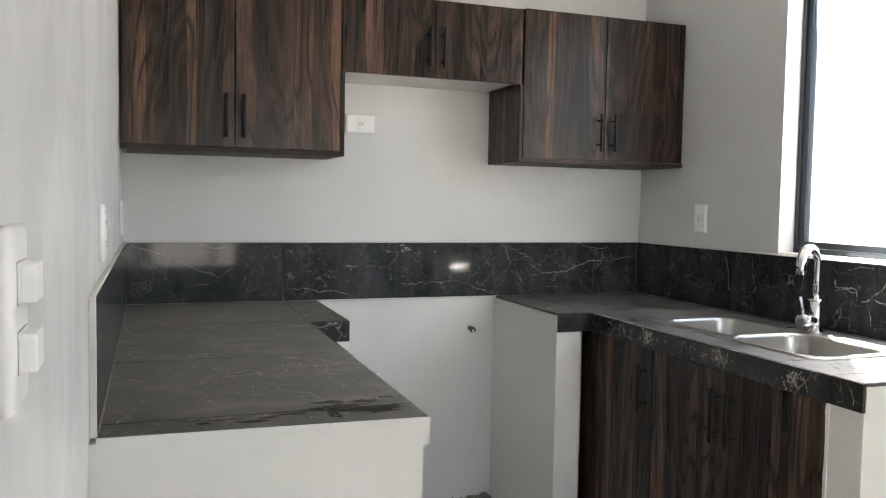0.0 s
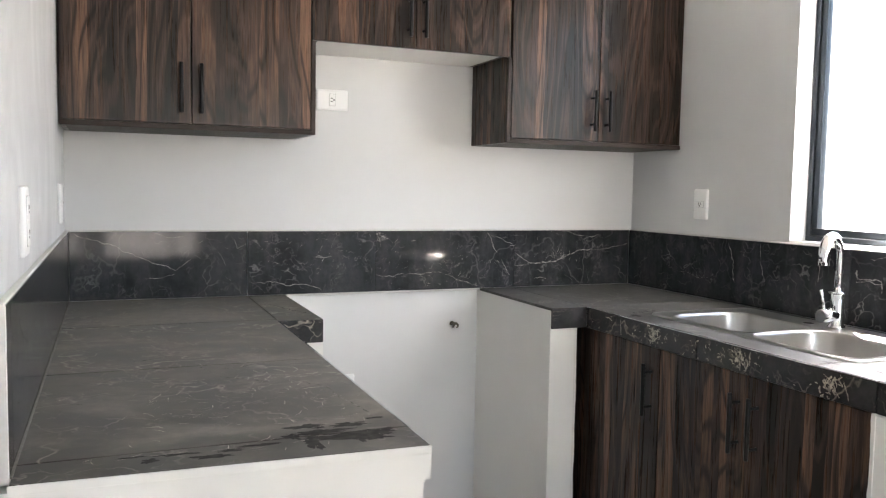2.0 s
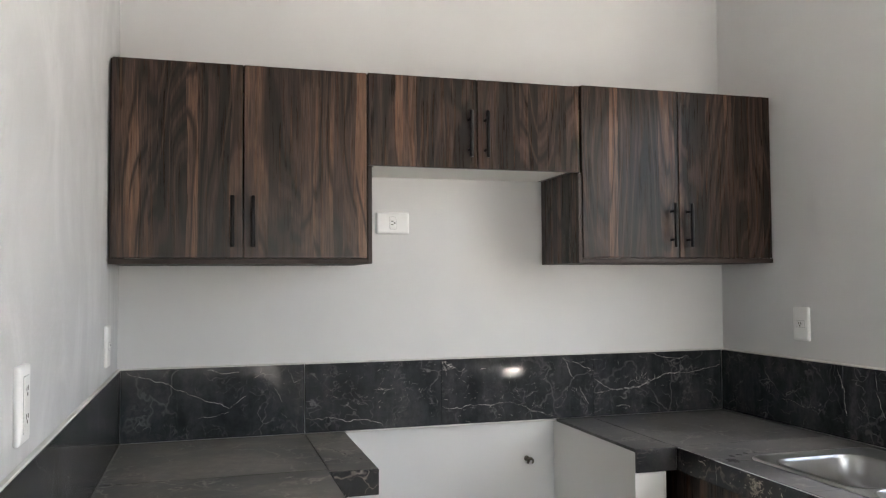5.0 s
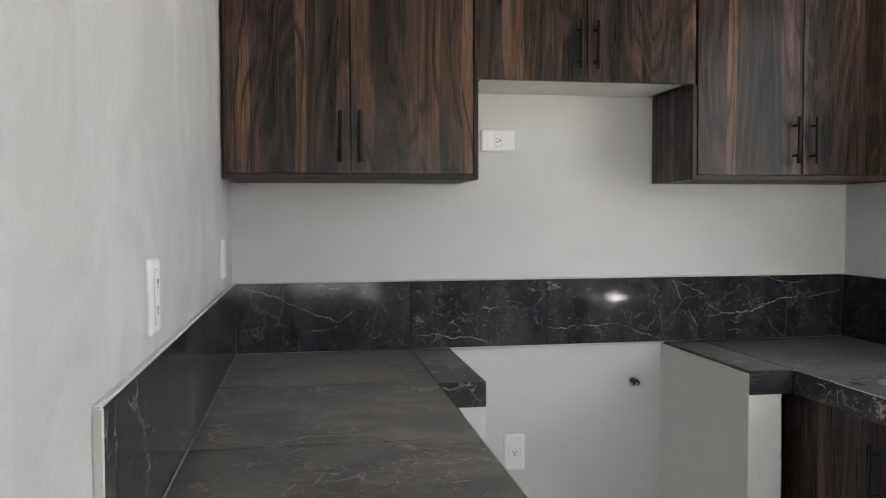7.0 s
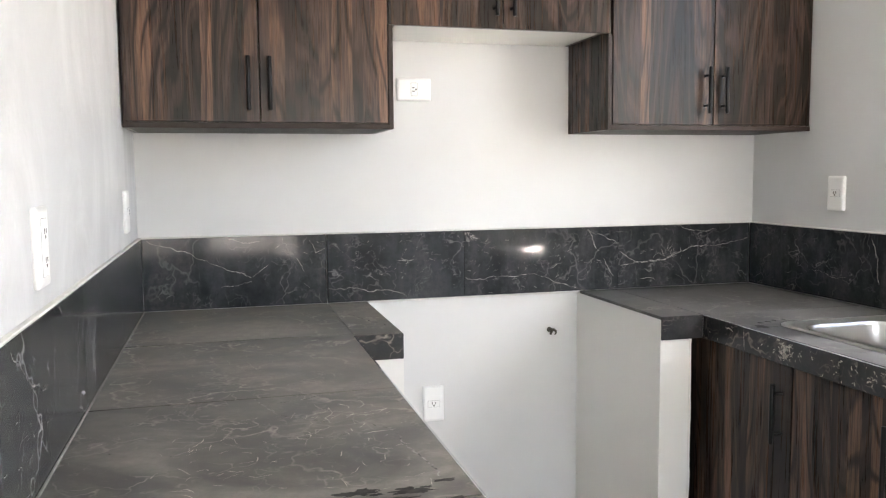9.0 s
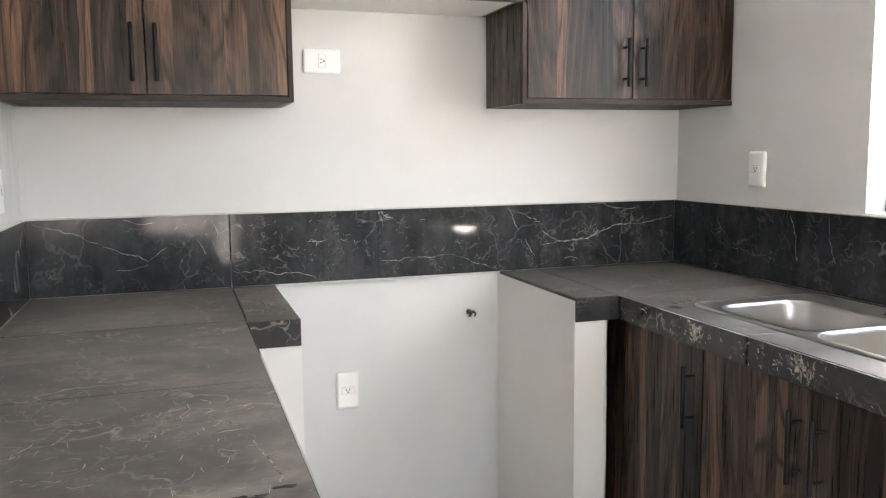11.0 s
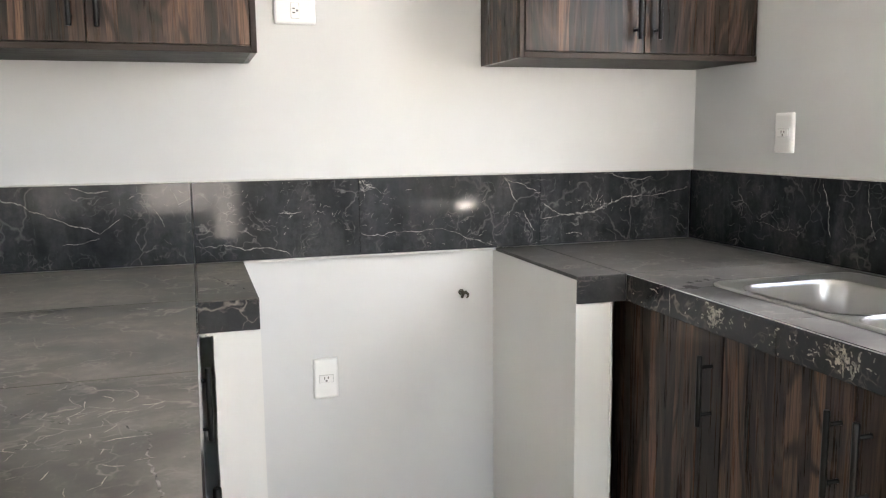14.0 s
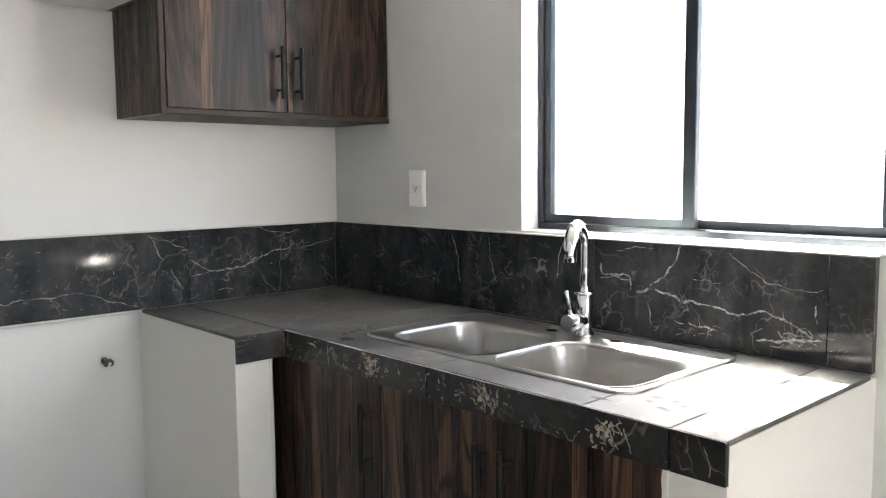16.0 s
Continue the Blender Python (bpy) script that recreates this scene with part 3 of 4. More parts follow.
def base_cabinet(label, face, side, y0, y1, doors, handle_y, depth):
    """Doors below a side run. side: +1 opens towards +x, -1 towards -x."""
    cab = thing("base_cabinet", label, "kitchen cabinet")
    s = side
    xa, xb = sorted((face - s * 0.020, face - s * depth))
    # solid block; the shade behind the door gaps is put into its colour
    part("body", box(xa, xb, y0, y1, 0.03, FT - 0.012), DARK, cab, "solid block coloured near-black for the shade inside")
    for (a, b), hy in zip(doors, handle_y):
        fa, fb = sorted((face, face - s * 0.018))
        d = part("door", box(fa, fb, a + 0.0018, b - 0.0018, 0.05, FT - 0.006, 0.001), WOOD, cab)
        bar_handle(d, (face, hy, 0.716), (s, 0, 0), 0.168, 0.033)
    return cab


base_cabinet("dark walnut base cabinet with three doors under the sink", 1.722, -1, 1.735, NF + 0.07, [(1.729, 2.122), (2.122, 2.500), (2.500, 2.930)], [2.083, 2.152, 2.540], 0.5)
base_cabinet("dark walnut base cabinet with three doors under the worktop", 0.588, 1, 1.73, NF - 0.02, [(1.735, 2.125), (2.125, 2.50), (2.50, 2.865)], [2.085, 2.165, 2.81], 0.5)
part("filler", box(1.728, 1.745, 2.932, NF + 0.10, 0.03, FT - 0.006, 0.001), WOOD, bpy.data.objects["base_cabinet"])

# ---- window ----
win = thing("window_1", "sliding window with charcoal aluminium frame above the sink", "window", kind="structure")
fx0, fx1 = 2.395, 2.455
fw = 0.042


def frame_rect(name, x0, x1, y0, y1, z0, z1, w, parent, label=""):
    bm = bmesh.new()
    add_box(bm, x0, x1, y0, y1, z0, z0 + w, 0.002)
    add_box(bm, x0, x1, y0, y1, z1 - w, z1, 0.002)
    add_box(bm, x0 + 0.0004, x1 - 0.0004, y0, y0 + w, z0 + w, z1 - w, 0.002)
    add_box(bm, x0 + 0.0004, x1 - 0.0004, y1 - w, y1, z0 + w, z1 - w, 0.002)
    return part(name, bm, ALU, parent, label)


frame_rect("window_frame", fx0, fx1, WY0 + 0.001, WY1 - 0.001, WZ0 + 0.006, WZ1 - 0.001, 0.019, win, "charcoal aluminium outer frame")
for name, ya, yb, xa in (("sash", 2.080, WY1 - 0.020, fx0 + 0.008), ("sash", WY0 + 0.020, 2.118, fx0 + 0.030)):
    wide = 0.036 if xa < fx0 + 0.02 else 0.027
    sash = frame_rect(name, xa, xa + 0.020, ya, yb, WZ0 + 0.026, WZ1 - 0.020, 0.024, win, "sliding sash with dark frame")
    if wide > 0.03:
        part("meeting_stile", box(xa - 0.002, xa + 0.018, ya, ya + wide, WZ0 + 0.030, WZ1 - 0.024, 0.002), ALU, sash)
    pane = part("pane", box(xa + 0.008, xa + 0.012, ya + 0.024, yb - 0.024, WZ0 + 0.050, WZ1 - 0.044), GLASS, sash, "clear glass pane")
    pane.visible_shadow = False
part("window_sill", box(XR - 0.004, fx0 - 0.001, WY0 + 0.001, WY1 - 0.001, WZ0 - 0.001, WZ0 + 0.005, 0.001), MASONRY, win, "white painted sill")

# unseen wall beside the window, added to cut off part of the sun
solid("sun_block_wall", box(XR + T, 3.47, 3.60, 3.76, -0.15, 3.2), WALL, "unseen white wall added outside to block sun at the window", "wall", kind="structure")

# ---- sink ----
sink = thing("kitchen_sink", "stainless steel double-bowl sink set into the worktop", "sink")


def rounded(cx, cy, hx, hy, r, n=6):
    pts = []
    for sx, sy, a0 in ((1, 1, 0), (-1, 1, 90), (-1, -1, 180), (1, -1, 270)):
        for k in range(n + 1):
            a = radians(a0 + 90 * k / n)
            pts.append((cx + sx * (hx - r) + r * math.cos(a), cy + sy * (hy - r) + r * math.sin(a)))
    return pts


def bridge(bm, a, b):
    n = len(a)
    for k in range(n):
        f = bm.faces.new((a[k], a[(k + 1) % n], b[(k + 1) % n], b[k]))
        f.smooth = True


def bowl(cx, cy, hx, hy):
    bm = bmesh.new()
    levels = [(0.006, 0.0025), (0.001, 0.0028), (-0.003, 0.0), (-0.006, -0.010), (-0.012, -0.07), (-0.018, -0.13), (-0.030, -0.148), (-0.055, -0.155)]
    rings = []
    for grow, z in levels:
        r = max(0.075 + grow, 0.03)
        rings.append([bm.verts.new((x, y, CT + 0.004 + z)) for x, y in rounded(cx, cy, hx + grow, hy + grow, r)])
    for a, b in zip(rings, rings[1:]):
        bridge(bm, a, b)
    f = bm.faces.new(rings[-1])
    return bm


bowls = ((1.986, 2.450, 0.154, 0.178), (1.970, 2.074, 0.152, 0.184))
for cx, cy, hx, hy in bowls:
    b = part("bowl", bowl(cx, cy, hx, hy), STEEL, sink, "deep rounded steel bowl")
    part("drain", add_lathe(bmesh.new(), [(0.045, 0), (0.045, 0.002), (0.030, 0.001), (0.028, -0.004)], (cx, cy, CT - 0.1505)), CHROME, b, "round drain fitting")


def sink_deck():
    """Flat rim with two bowl holes, raised outer bead and stepped edge."""
    bm = bmesh.new()
    cx, cy, hx, hy = 2.030, 2.280, 0.220, 0.415
    z = CT + 0.0045
    outer = [(0.0, CT + 0.0006), (0.0, CT + 0.0045), (-0.004, CT + 0.0070), (-0.010, CT + 0.0070), (-0.014, z)]
    rings = [[bm.verts.new((x, y, h)) for x, y in rounded(cx, cy, hx + g, hy + g, 0.045 + g, 8)] for g, h in outer]
    for a, b in zip(rings, rings[1:]):
        bridge(bm, a, b)
    holes = []
    for bx, by, wx, wy in bowls:
        ring = [bm.verts.new((x, y, z)) for x, y in rounded(bx, by, wx + 0.004, wy + 0.004, 0.079)]
        holes.append(ring)
    for hy_ in (2.365, 2.165):
        ring = [bm.verts.new((2.190 + 0.016 * math.cos(a), hy_ + 0.016 * math.sin(a), z)) for a in (2 * math.pi * k / 16 for k in range(16))]
        holes.append(ring)
    edges = []
    for ring in [rings[-1]] + holes:
        for k in range(len(ring)):
            a, b = ring[k], ring[(k + 1) % len(ring)]
            edges.append(bm.edges.get((a, b)) or bm.edges.new((a, b)))
    bmesh.ops.triangle_fill(bm, use_beauty=True, use_dissolve=False, edges=edges)
    return bm


part("rim", sink_deck(), RIM, sink, "flat steel rim with tap holes")
# near-black discs below the rim: the holes' shade as colour
part("tap_hole_shade", add_lathe(bmesh.new(), [(0.024, 0.0), (0.024, 0.001)], (2.190, 2.365, CT - 0.006)), DARK, sink, "near-black disc for the shade in the open tap hole")
part("tap_hole_shade", add_lathe(bmesh.new(), [(0.024, 0.0), (0.024, 0.001)], (2.190, 2.165, CT - 0.006)), DARK, sink, "near-black disc for the shade in the open tap hole")

# ---- tap ----
tap = thing("kitchen_tap", "chrome gooseneck mixer tap with side lever on the sink", "tap")
bx, by, bz = 2.193, 2.262, CT + 0.0045
part("base", add_lathe(bmesh.new(), [(0.026, 0), (0.026, 0.006), (0.021, 0.012), (0.0205, 0.045), (0.0205, 0.105), (0.019, 0.108)], (bx, by, bz)), CHROME, tap)
part("collar", add_lathe(bmesh.new(), [(0.020, 0), (0.0275, 0.001), (0.0275, 0.005), (0.016, 0.007)], (bx, by, bz + 0.107)), CHROME, tap)
dx, dy = -0.97, -0.36
arc = [(bx, by, bz + 0.11), (bx, by, bz + 0.18), (bx, by, bz + 0.228)]
R = 0.057
for k in range(1, 13):
    a = math.pi * k / 12
    arc.append((bx + dx * R * (1 - math.cos(a)), by + dy * R * (1 - math.cos(a)), bz + 0.228 + R * math.sin(a)))
arc += [(bx + dx * 2 * R, by + dy * 2 * R, bz + 0.220), (bx + dx * 2 * R, by + dy * 2 * R, bz + 0.200)]
part("spout", tube(arc, [0.0125] * 8 + [0.0135, 0.0145, 0.0155, 0.016, 0.016] + [0.016] * (len(arc) - 13), 18), CHROME, tap)
lv = part("lever_body", tube([(bx - 0.008, by, bz + 0.041), (bx - 0.030, by + 0.002, bz + 0.040), (bx - 0.060, by + 0.006, bz + 0.039), (bx - 0.062, by + 0.006, bz + 0.039)], [0.020, 0.0215, 0.0215, 0.0195], 24), CHROME, tap)
part("lever", tube([(bx - 0.046, by + 0.006, bz + 0.057), (bx - 0.050, by + 0.010, bz + 0.090), (bx - 0.055, by + 0.014, bz + 0.120)], [0.0048, 0.0048, 0.0058], 12), CHROME, lv)

# ---- outlets and switches ----


def plate(name, label, centre, normal, up, width, height, modules):
    """Cover plate with bevelled edge. modules: (kind, offset along, offset across)."""
    c, nrm, upv = Vector(centre), Vector(normal), Vector(up)
    right = upv.cross(nrm)
    m = Matrix((right, upv, nrm)).transposed().to_4x4()
    m.translation = c
    ob = thing(name, label, "outlet" if "outlet" in name else "switch")

    def place(bm):
        bmesh.ops.transform(bm, matrix=m, verts=bm.verts)
        return bm
    bm = bmesh.new()
    rings = []
    for g, z in ((0.0, 0.0), (0.0, 0.006), (-0.0025, 0.0090), (-0.009, 0.0102)):
        rings.append([bm.verts.new((x, y, z)) for x, y in rounded(0, 0, width / 2 + g, height / 2 + g, 0.006, 4)])
    for a, b in zip(rings, rings[1:]):
        bridge(bm, a, b)
    bm.faces.new(rings[-1])
    bm.faces.new(rings[0][::-1])
    part("cover_plate", place(bm), PLASTIC, ob)
    for kind, u, v, turn in modules:
        w, h = (0.044, 0.023)
        if kind == "rocker":
            h = 0.031
        if kind == "duplex":
            w, h = 0.037, 0.088
        if turn:
            w, h = h, w
        # raised grey rim: shade of the gap round the module, as colour
        part("module_gap_shade", place(box(u - w / 2 - 0.0009, u + w / 2 + 0.0009, v - h / 2 - 0.0009, v + h / 2 + 0.0009, 0.0094, 0.0106)), GREY, ob)
        mod = part("module", place(box(u - w / 2, u + w / 2, v - h / 2, v + h / 2, 0.0095, 0.0125, 0.001)), PLASTIC, ob)
        if kind == "socket":
            # raised dark boxes: the shade in the slots, as colour
            for su, sv, sw, sh in ((-0.006, 0.003, 0.0030, 0.0085), (0.006, 0.003, 0.0030, 0.0075), (0.0, -0.006, 0.0055, 0.0055)):
                if turn:
                    su, sv, sw, sh = -sv, su, sh, sw
                part("slot", place(box(u + su - sw / 2, u + su + sw / 2, v + sv - sh / 2, v + sv + sh / 2, 0.0122, 0.0129)), SLOT, mod)
        elif kind == "duplex":
            for off in (0.022, -0.022):
                for su, sv, sw, sh in ((-0.006, 0.003, 0.0030, 0.0085), (0.006, 0.003, 0.0030, 0.0075), (0.0, -0.006, 0.0050, 0.0050)):
                    part("slot", place(box(u + su - sw / 2, u + su + sw / 2, v + off + sv - sh / 2, v + off + sv + sh / 2, 0.0122, 0.0129)), SLOT, mod)
        elif kind == "rocker":
            part("rocker", place(box(u - w / 2 + 0.002, u + w / 2 - 0.002, v - h / 2 + 0.001, v + h / 2 - 0.001, 0.012, 0.0230, 0.0008)), PLASTIC, mod)
    return ob


Z = (0, 0, 1)
plate("power_outlet", "white plastic power outlet mounted sideways on the back wall", (0.927, YB, 1.674), (0, -1, 0), Z, 0.124, 0.079, [("socket", 0, 0, True)])
plate("power_outlet", "white plastic power outlet in the cooker gap", (0.987, YB, 0.535), (0, -1, 0), Z, 0.078, 0.131, [("socket", 0, 0, False)])
plate("power_outlet", "white plastic power outlet beside the window", (XR, 3.052, 1.298), (-1, 0, 0), Z, 0.079, 0.120, [("socket", 0, 0, False)])
plate("power_outlet", "white plastic double power outlet above the worktop", (XL, 2.045, 1.270), (1, 0, 0), Z, 0.080, 0.124, [("duplex", 0, 0, False)])
plate("power_outlet", "white plastic power outlet near the corner", (XL, 3.195, 1.275), (1, 0, 0), Z, 0.080, 0.122, [("socket", 0, 0, False)])
plate("light_switch", "white plastic double light switch on the plaster wall", (XL, 0.832, 1.257), (1, 0, 0), Z, 0.080, 0.140, [("rocker", 0, 0.027, False), ("rocker", 0, -0.025, False)])

# ---- gas or water stub in the cooker gap ----
stub = thing("pipe_stub", "tarnished brass pipe stub with small valve in the wall", "pipe")
part("flange", add_lathe(bmesh.new(), [(0.010, 0), (0.010, -0.003), (0.008, -0.004)], (1.446, YB, 0.784), 'y'), BRASS, stub)
part("pipe", tube([(1.444, YB, 0.786), (1.444, YB - 0.022, 0.786), (1.446, YB - 0.030, 0.784)], 0.0055, 12), BRASS, stub)
part("elbow", tube([(1.440, YB - 0.028, 0.770), (1.443, YB - 0.030, 0.784), (1.452, YB - 0.031, 0.789), (1.460, YB - 0.032, 0.782), (1.460, YB - 0.032, 0.774), (1.454, YB - 0.032, 0.770)], [0.0045, 0.006, 0.006, 0.0045, 0.003, 0.0025], 12), BRASS, stub)
part("lever", box(1.430, 1.446, YB - 0.034, YB - 0.030, 0.791, 0.795, 0.001), BRASS, stub)

# ---- cement crumbs ----
rng = random.Random(4)
bm = bmesh.new()
for k in range(60):
    t = rng.random() ** 1.6
    x, y, s = NR - 0.01 - 0.5 * t, YB - 0.012 - rng.random() ** 2 * 0.07, 0.004 + 0.012 * rng.random() * (1 - t)
    made = bmesh.ops.create_icosphere(bm, subdivisions=1, radius=s, matrix=Matrix.Translation((x, y, s * 0.5)))["verts"]
    for v in made:
        v.co += Vector((rng.uniform(-1, 1), rng.uniform(-1, 1), rng.uniform(-1, 1))) * s * 0.35
solid("cement_debris", bm, CEMENT, "grey crumbs of cement along the foot of the wall", "debris", kind="stuff")

# ---- veins and marks on the stone ----


def vein(parent, plane, start, end, width, seed, wander=0.10, steps=18):
    """A thin crooked pale vein between two places on a stone face."""
    r = random.Random(seed)
    a, b = Vector(start), Vector(end)
    pts = [a, b]
    amp = (b - a).length * wander
    while len(pts) < steps:
        nxt = []
        for p, q in zip(pts, pts[1:]):
            side = Vector((-(q - p).y, (q - p).x)).normalized() if (q - p).length > 0 else Vector((0, 1))
            nxt += [p, (p + q) / 2 + side * r.uniform(-amp, amp)]
        pts = nxt + [pts[-1]]
        amp *= 0.55
    bm = bmesh.new()

    def spot(p):
        u, w = p
        return {'y': (u, SB - 0.0004, w), 'x': (SR - 0.0004, u, w), 'z': (u, w, CT + 0.0004), 'f': (RX - 0.0019, u, w), 'l': (SX + 0.0004, u, w)}[plane]
    last = None
    for k, p in enumerate(pts):
        q0, q1 = pts[max(k - 1, 0)], pts[min(k + 1, len(pts) - 1)]
        side = Vector((-(q1 - q0).y, (q1 - q0).x)).normalized()
        t = k / (len(pts) - 1)
        h = width * 0.5 * (0.25 + 0.75 * math.sin(math.pi * min(1, max(0, t))) ** 0.5) * r.uniform(0.35, 1.25)
        pair = [bm.verts.new(spot(p + side * h)), bm.verts.new(spot(p - side * h))]
        if last:
            bm.faces.new((last[0], last[1], pair[1], pair[0]))
        last = pair
    return part("vein", bm, TAN if plane == 'f' else VEIN, parent)


def cluster(parent, plane, centre, spread, count, seed, width=0.003):
    """A broken pale patch: small uneven flecks and hair veins in one mesh of the stone face."""
    r = random.Random(seed)
    bm = bmesh.new()
    lo, hi = (FT + 0.003, CT - 0.005) if plane == 'f' else (-9, 9)

    def spot(u, w, lift):
        u, w = min(uhi, max(ulo, u)), min(hi, max(lo, w))
        return {'y': (u, SB - lift, w), 'x': (SR - lift, u, w), 'z': (u, w, CT + lift), 'f': (RX - 0.0016 - lift, u, w), 'l': (SX + lift, u, w)}[plane]
    if plane == 'z':
        ulo, uhi, lo, hi = 0.02, LX - 0.02, LE + 0.05, SB - 0.02
    else:
        ulo, uhi = (RE + 0.01 if plane in "fx" else 0.01), 9
        lo, hi = (lo, hi) if plane == 'f' else (CT + 0.006, ST - 0.006)
    for k in range(count * 2):
        p = Vector((centre[0] + r.gauss(0, spread[0]), centre[1] + r.gauss(0, spread[1])))
        turn = r.gauss(0.35, 0.75)
        step, half = (width * r.uniform(0.6, 1.3), width * r.uniform(0.30, 0.95)) if plane == 'f' else (width * r.uniform(1.2, 3.2), width * r.uniform(0.10, 0.34))
        last, legs = None, r.randint(4, 8)
        for q in range(legs):
            side = Vector((-math.sin(turn), math.cos(turn))) * half * (0.15 if q in (0, legs - 1) else r.uniform(0.5, 1.5))
            lift = 0.0004 + 0.00001 * (k % 20)
            pair = [bm.verts.new(spot(p.x + side.x, p.y + side.y, lift)), bm.verts.new(spot(p.x - side.x, p.y - side.y, lift))]
            if last:
                bm.faces.new((last[0], last[1], pair[1], pair[0]))
            last = pair
            p = p + Vector((math.cos(turn), math.sin(turn))) * step
            turn += r.gauss(0, 0.55 if plane == 'f' else 0.30)
    return tagged(part("vein", bm, TAN if plane in "fz" else VEIN, parent, "broken pale patch in the stone"), kind="stuff")


for k, (p, q, w) in enumerate((((0.016, 1.166), (0.213, 1.085), 0.0028), ((0.213, 1.085), (0.349, 1.030), 0.0026), ((0.349, 1.030), (0.403, 1.071), 0.0022), ((0.244, 1.001), (0.349, 1.018), 0.0016),
                               ((0.277, 1.163), (0.380, 1.151), 0.0024), ((0.547, 1.155), (0.566, 1.108), 0.0022), ((0.566, 1.108), (0.601, 1.126), 0.0022), ((0.608, 0.982), (0.891, 0.942), 0.0026),
                               ((0.851, 1.073), (0.928, 1.074), 0.0020), ((0.499, 1.096), (0.527, 1.044), 0.0020))):
    vein(ups, 'y', p, q, w, 10 + k)
for k, (p, q, w) in enumerate((((1.589, 1.166), (1.640, 1.080), 0.0030), ((1.660, 1.050), (1.701, 0.982), 0.0026), ((1.594, 1.163), (1.710, 1.112), 0.0026), ((1.726, 1.076), (1.817, 1.031), 0.0034),
                               ((1.727, 1.022), (1.817, 1.031), 0.0034), ((1.817, 1.031), (1.960, 1.056), 0.0075), ((1.950, 1.054), (2.113, 1.085), 0.0050), ((2.113, 1.085), (2.296, 1.114), 0.0026),
                               ((1.108, 1.000), (1.400, 0.992), 0.0026), ((1.400, 0.992), (1.712, 0.942), 0.0026), ((1.108, 1.164), (1.122, 1.129), 0.0060), ((1.955, 1.168), (2.150, 1.148), 0.0022), ((1.818, 0.967), (1.878, 0.960), 0.0024))):
    vein(ups, 'y', p, q, w, 40 + k)
cluster(ups, 'y', (1.116, 1.145), (0.008, 0.014), 9, 3, 0.003)
cluster(ups, 'y', (1.94, 1.055), (0.05, 0.012), 14, 4, 0.002)
for k, (p, q, w) in enumerate((((2.290, 1.110), (2.285, 1.080), 0.010), ((2.285, 1.082), (2.198, 1.080), 0.008), ((2.290, 1.070), (2.200, 1.074), 0.005), ((2.200, 1.085), (2.196, 1.045), 0.007), ((2.140, 1.062), (2.068, 1.130), 0.008),
                               ((2.068, 1.130), (2.056, 1.168), 0.008), ((2.180, 1.045), (2.120, 1.055), 0.012), ((2.120, 1.055), (1.980, 1.030), 0.011), ((1.980, 1.032), (1.880, 1.022), 0.009), ((1.880, 1.022), (1.838, 1.034), 0.008),
                               ((1.838, 1.034), (1.735, 0.990), 0.008), ((1.860, 0.966), (1.715, 0.985), 0.012), ((2.243, 1.144), (2.126, 1.158), 0.004), ((1.930, 1.160), (1.880, 1.120), 0.004))):
    vein(upr, 'x', p, q, 0.65 * w, 70 + k)
for k, (p, q, w) in enumerate((((2.862, 1.156), (2.825, 1.008), 0.006), ((3.145, 1.022), (2.971, 1.012), 0.0022), ((2.440, 1.050), (2.410, 1.165), 0.005), ((2.701, 1.165), (2.666, 1.023), 0.003), ((1.880, 1.120), (1.715, 1.095), 0.003),
                               ((1.730, 1.060), (1.725, 1.020), 0.006), ((2.03, 0.985), (1.965, 0.975), 0.008), ((2.145, 1.02), (2.135, 0.965), 0.004), ((2.02, 1.09), (1.95, 1.085), 0.0026))):
    vein(upr, 'x', p, q, 0.65 * w, 100 + k)
cluster(upr, 'x', (1.76, 0.985), (0.03, 0.012), 14, 5, 0.0024)
cluster(upr, 'x', (2.03, 0.972), (0.04, 0.010), 12, 6, 0.0020)
for k, (p, q, w) in enumerate((((0.313, 2.322), (0.349, 2.202), 0.004), ((0.349, 2.202), (0.455, 2.123), 0.0045), ((0.354, 2.278), (0.486, 2.322), 0.003), ((0.535, 2.058), (0.564, 1.802), 0.004), ((0.179, 2.418), (0.281, 2.457), 0.003),
                               ((0.169, 2.018), (0.238, 2.053), 0.003), ((0.623, 3.278), (0.735, 2.987), 0.005), ((0.387, 2.054), (0.464, 2.047), 0.003), ((0.047, 2.081), (0.080, 2.058), 0.004), ((0.496, 2.121), (0.545, 2.055), 0.003))):
    vein(left_top, 'z', p, q, w, 130 + k)
cluster(left_top, 'z', (0.45, 2.14), (0.04, 0.05), 16, 7, 0.003)
cluster(left_top, 'z', (0.22, 1.98), (0.05, 0.06), 12, 8, 0.0022)
for k, (c, s, n) in enumerate((((2.505, 0.890), (0.014, 0.016), 26), ((2.133, 0.897), (0.020, 0.014), 22), ((1.835, 0.885), (0.018, 0.016), 20))):
    cluster(right_top, 'f', c, s, n, 20 + k, 0.0030)
for k, (p, q, w) in enumerate((((1.650, 0.915), (1.640, 0.866), 0.003), ((1.80, 0.91), (1.785, 0.868), 0.004), ((2.78, 0.912), (2.74, 0.905), 0.004), ((2.69, 0.915), (2.685, 0.865), 0.003), ((1.86, 0.915), (1.81, 0.87), 0.004))):
    vein(right_top, 'f', p, q, w, 160 + k, 0.12)
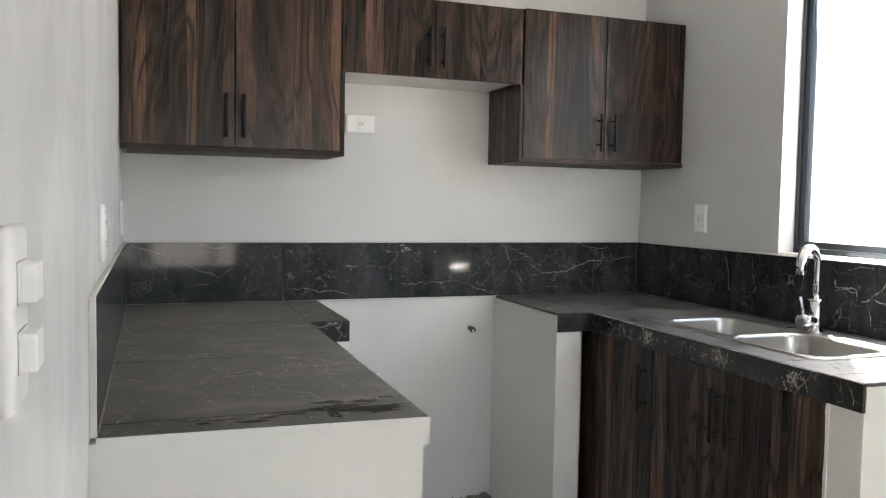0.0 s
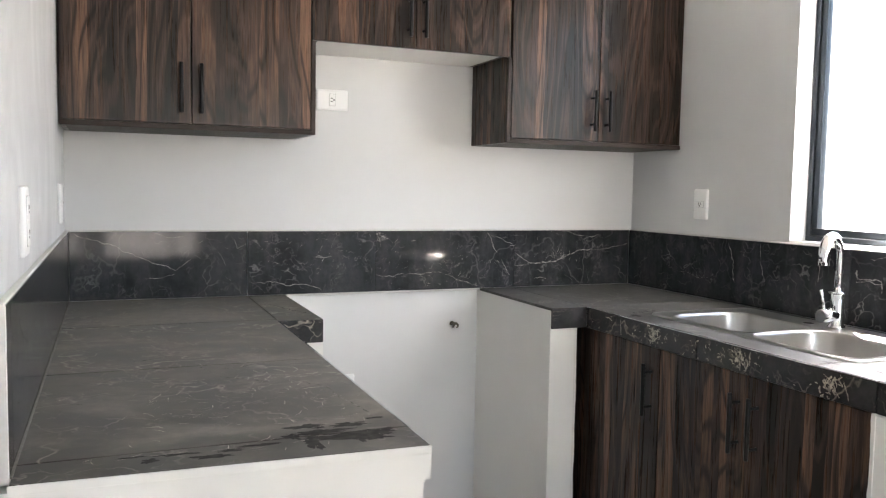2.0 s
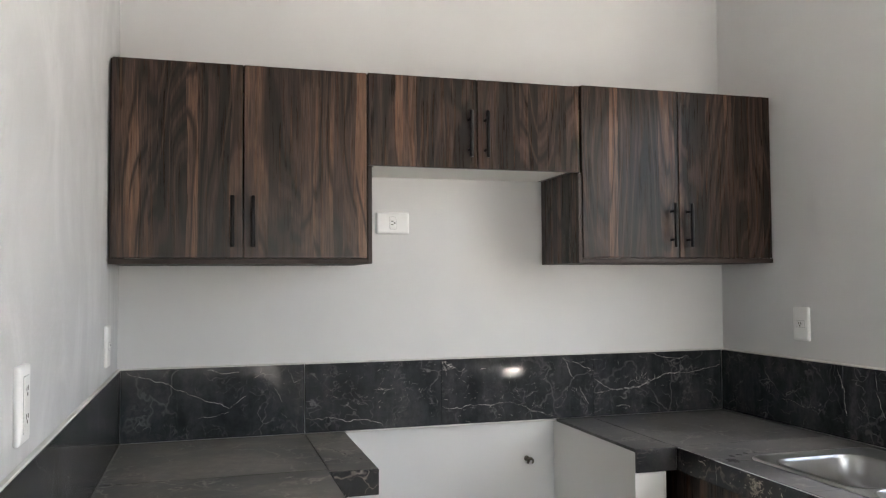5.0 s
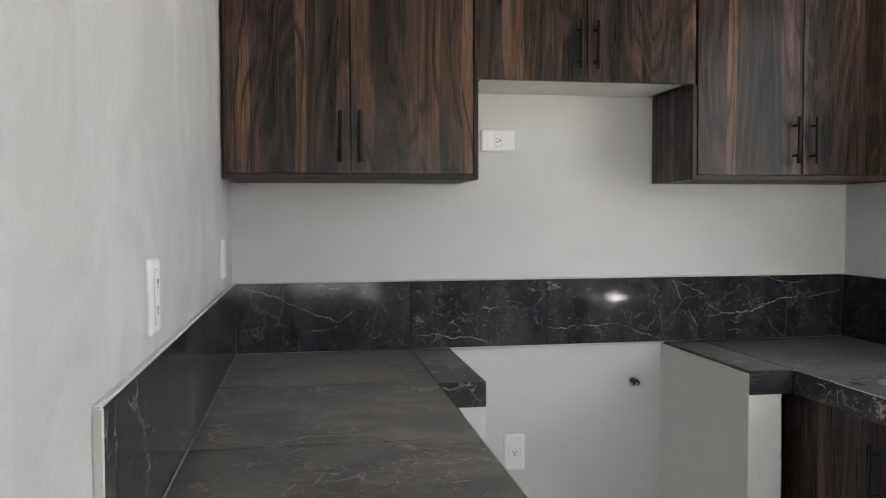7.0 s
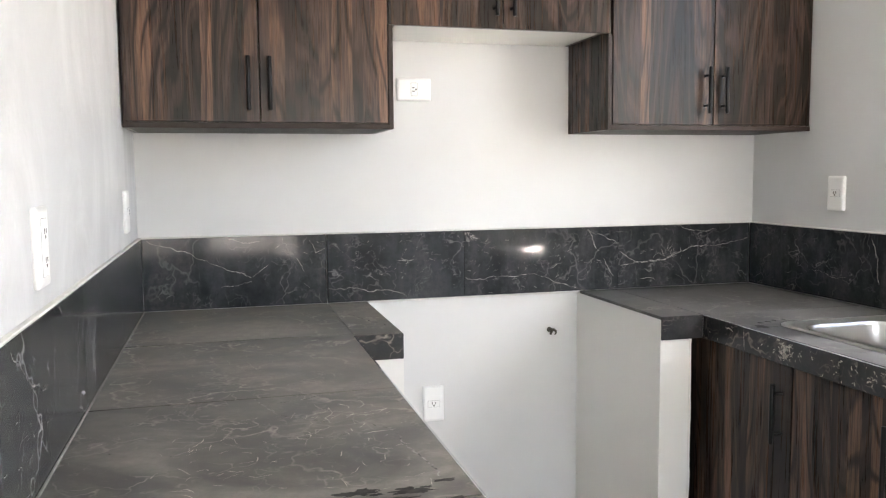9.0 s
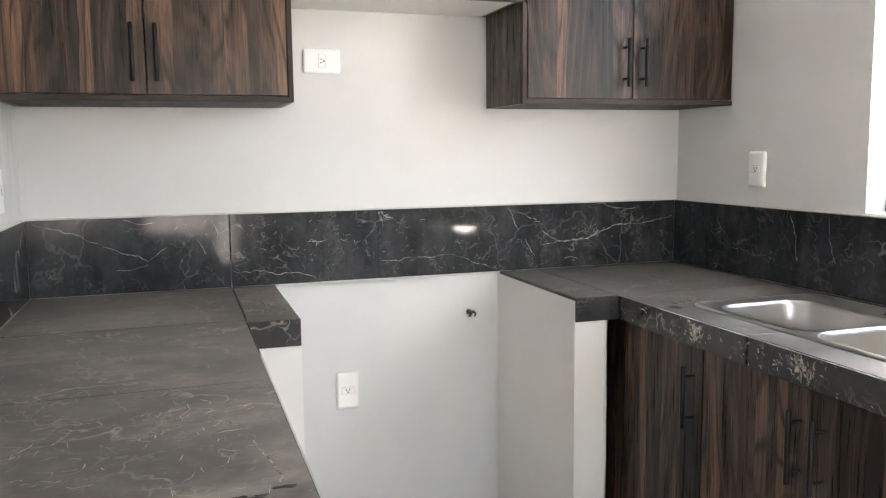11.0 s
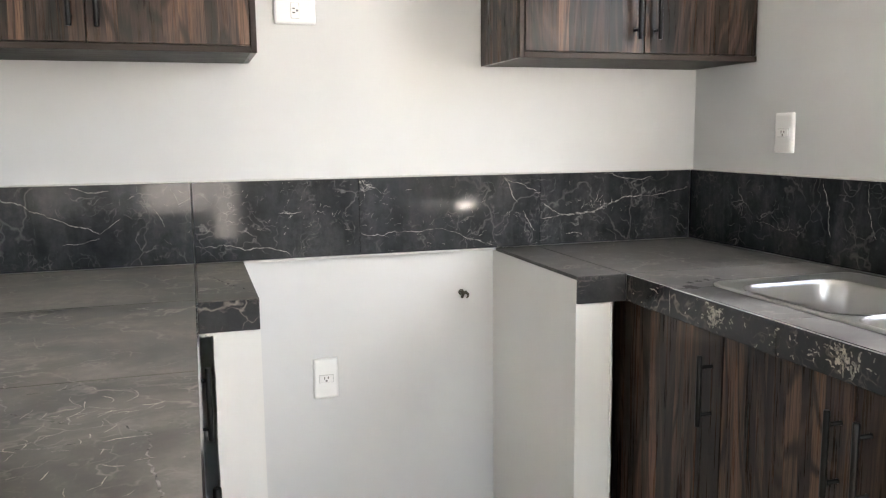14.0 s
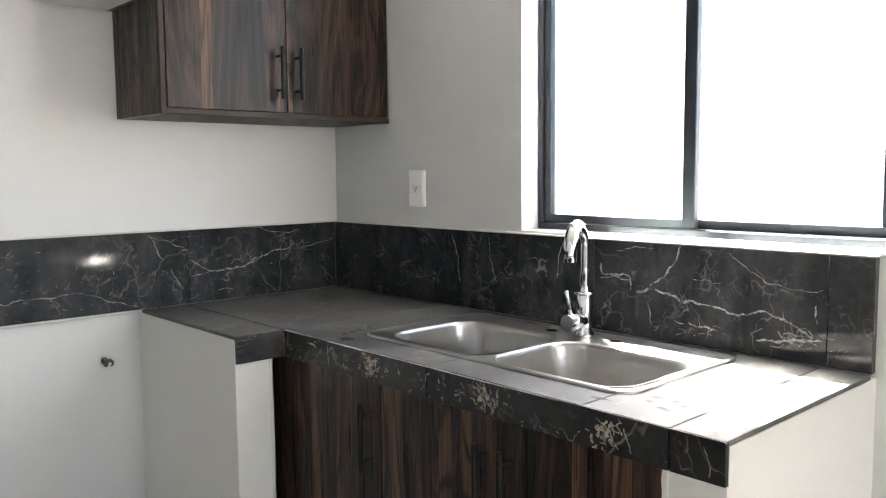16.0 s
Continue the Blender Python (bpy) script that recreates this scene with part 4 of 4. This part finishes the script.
for k, (p, q, w) in enumerate((((1.80, 1.16), (2.00, 1.06), 0.0035), ((2.30, 1.12), (2.27, 1.05), 0.003), ((2.55, 1.15), (2.60, 1.10), 0.0025), ((3.05, 1.10), (3.12, 1.04), 0.0025), ((2.12, 1.165), (2.20, 1.13), 0.003))):
    vein(upl, 'l', p, q, w, 180 + k)

cluster(upl, 'l', (1.95, 1.03), (0.14, 0.05), 30, 31, 0.0022)
cluster(upl, 'l', (2.60, 1.03), (0.30, 0.06), 40, 32, 0.0020)
cluster(ups, 'y', (0.90, 1.08), (0.16, 0.05), 40, 33, 0.0016)
cluster(ups, 'y', (1.40, 1.02), (0.20, 0.05), 40, 34, 0.0016)
cluster(left_top, 'z', (0.40, 1.95), (0.13, 0.16), 30, 35, 0.0024)
cluster(left_top, 'z', (0.35, 1.69), (0.14, 0.03), 14, 36, 0.0022)
cluster(right_top, 'f', (2.25, 0.89), (0.25, 0.02), 40, 37, 0.0020)


def blots(name, label, spots, seed):
    """Flat wet patches with uneven outlines."""
    r = random.Random(seed)
    bm = bmesh.new()
    for x, y, rx, ry in spots:
        big = rx * ry > 0.0003
        for piece in range(5 if big else 2):
            px = x + (r.uniform(-0.7, 0.7) * rx if piece else 0)
            py = y + (r.uniform(-0.8, 0.8) * ry if piece else 0)
            s = r.uniform(0.18, 0.45) if piece else 0.92
            ph = r.uniform(0, 99)
            ring = []
            for k in range(40):
                a = 2 * math.pi * k / 40
                w = 1 + 0.8 * noise.noise((math.cos(a) * 1.6 + ph, math.sin(a) * 1.6, ph)) + 0.6 * noise.noise((math.cos(a) * 5 + ph, math.sin(a) * 5, ph + 7))
                ring.append(bm.verts.new((px + rx * s * w * math.cos(a), py + ry * s * w * math.sin(a), CT + 0.0005 + 0.00004 * (len(bm.faces) % 16))))
            bm.faces.new(ring)
    return solid(name, bm, WET, label, "water mark", kind="stuff")


blots("water_marks", "dark wet water marks on the dusty worktop",
      [(0.437, 1.785, 0.034, 0.014), (0.455, 1.748, 0.045, 0.012), (0.510, 1.775, 0.035, 0.012), (0.550, 1.722, 0.026, 0.018), (0.480, 1.716, 0.065, 0.018), (0.405, 1.735, 0.012, 0.020), (0.530, 1.690, 0.030, 0.012), (0.430, 1.690, 0.012, 0.030), (0.182, 1.690, 0.012, 0.010),
       (0.270, 1.682, 0.035, 0.008), (0.300, 1.700, 0.020, 0.007), (0.230, 1.706, 0.030, 0.006), (0.565, 1.800, 0.018, 0.006), (0.350, 1.712, 0.035, 0.006), (0.155, 1.715, 0.020, 0.004), (0.505, 1.700, 0.010, 0.024)], 5)
blots("water_marks", "dark drops of water beside the sink",
      [(1.752, 2.672, 0.016, 0.026), (1.785, 2.725, 0.008, 0.012), (1.815, 2.735, 0.008, 0.010), (1.846, 2.745, 0.006, 0.012), (1.880, 2.748, 0.006, 0.010), (1.790, 1.778, 0.007, 0.015), (1.846, 1.824, 0.006, 0.010),
       (1.846, 1.790, 0.006, 0.009), (1.765, 1.900, 0.006, 0.022), (1.815, 1.822, 0.004, 0.007), (1.830, 1.760, 0.005, 0.008)], 9)
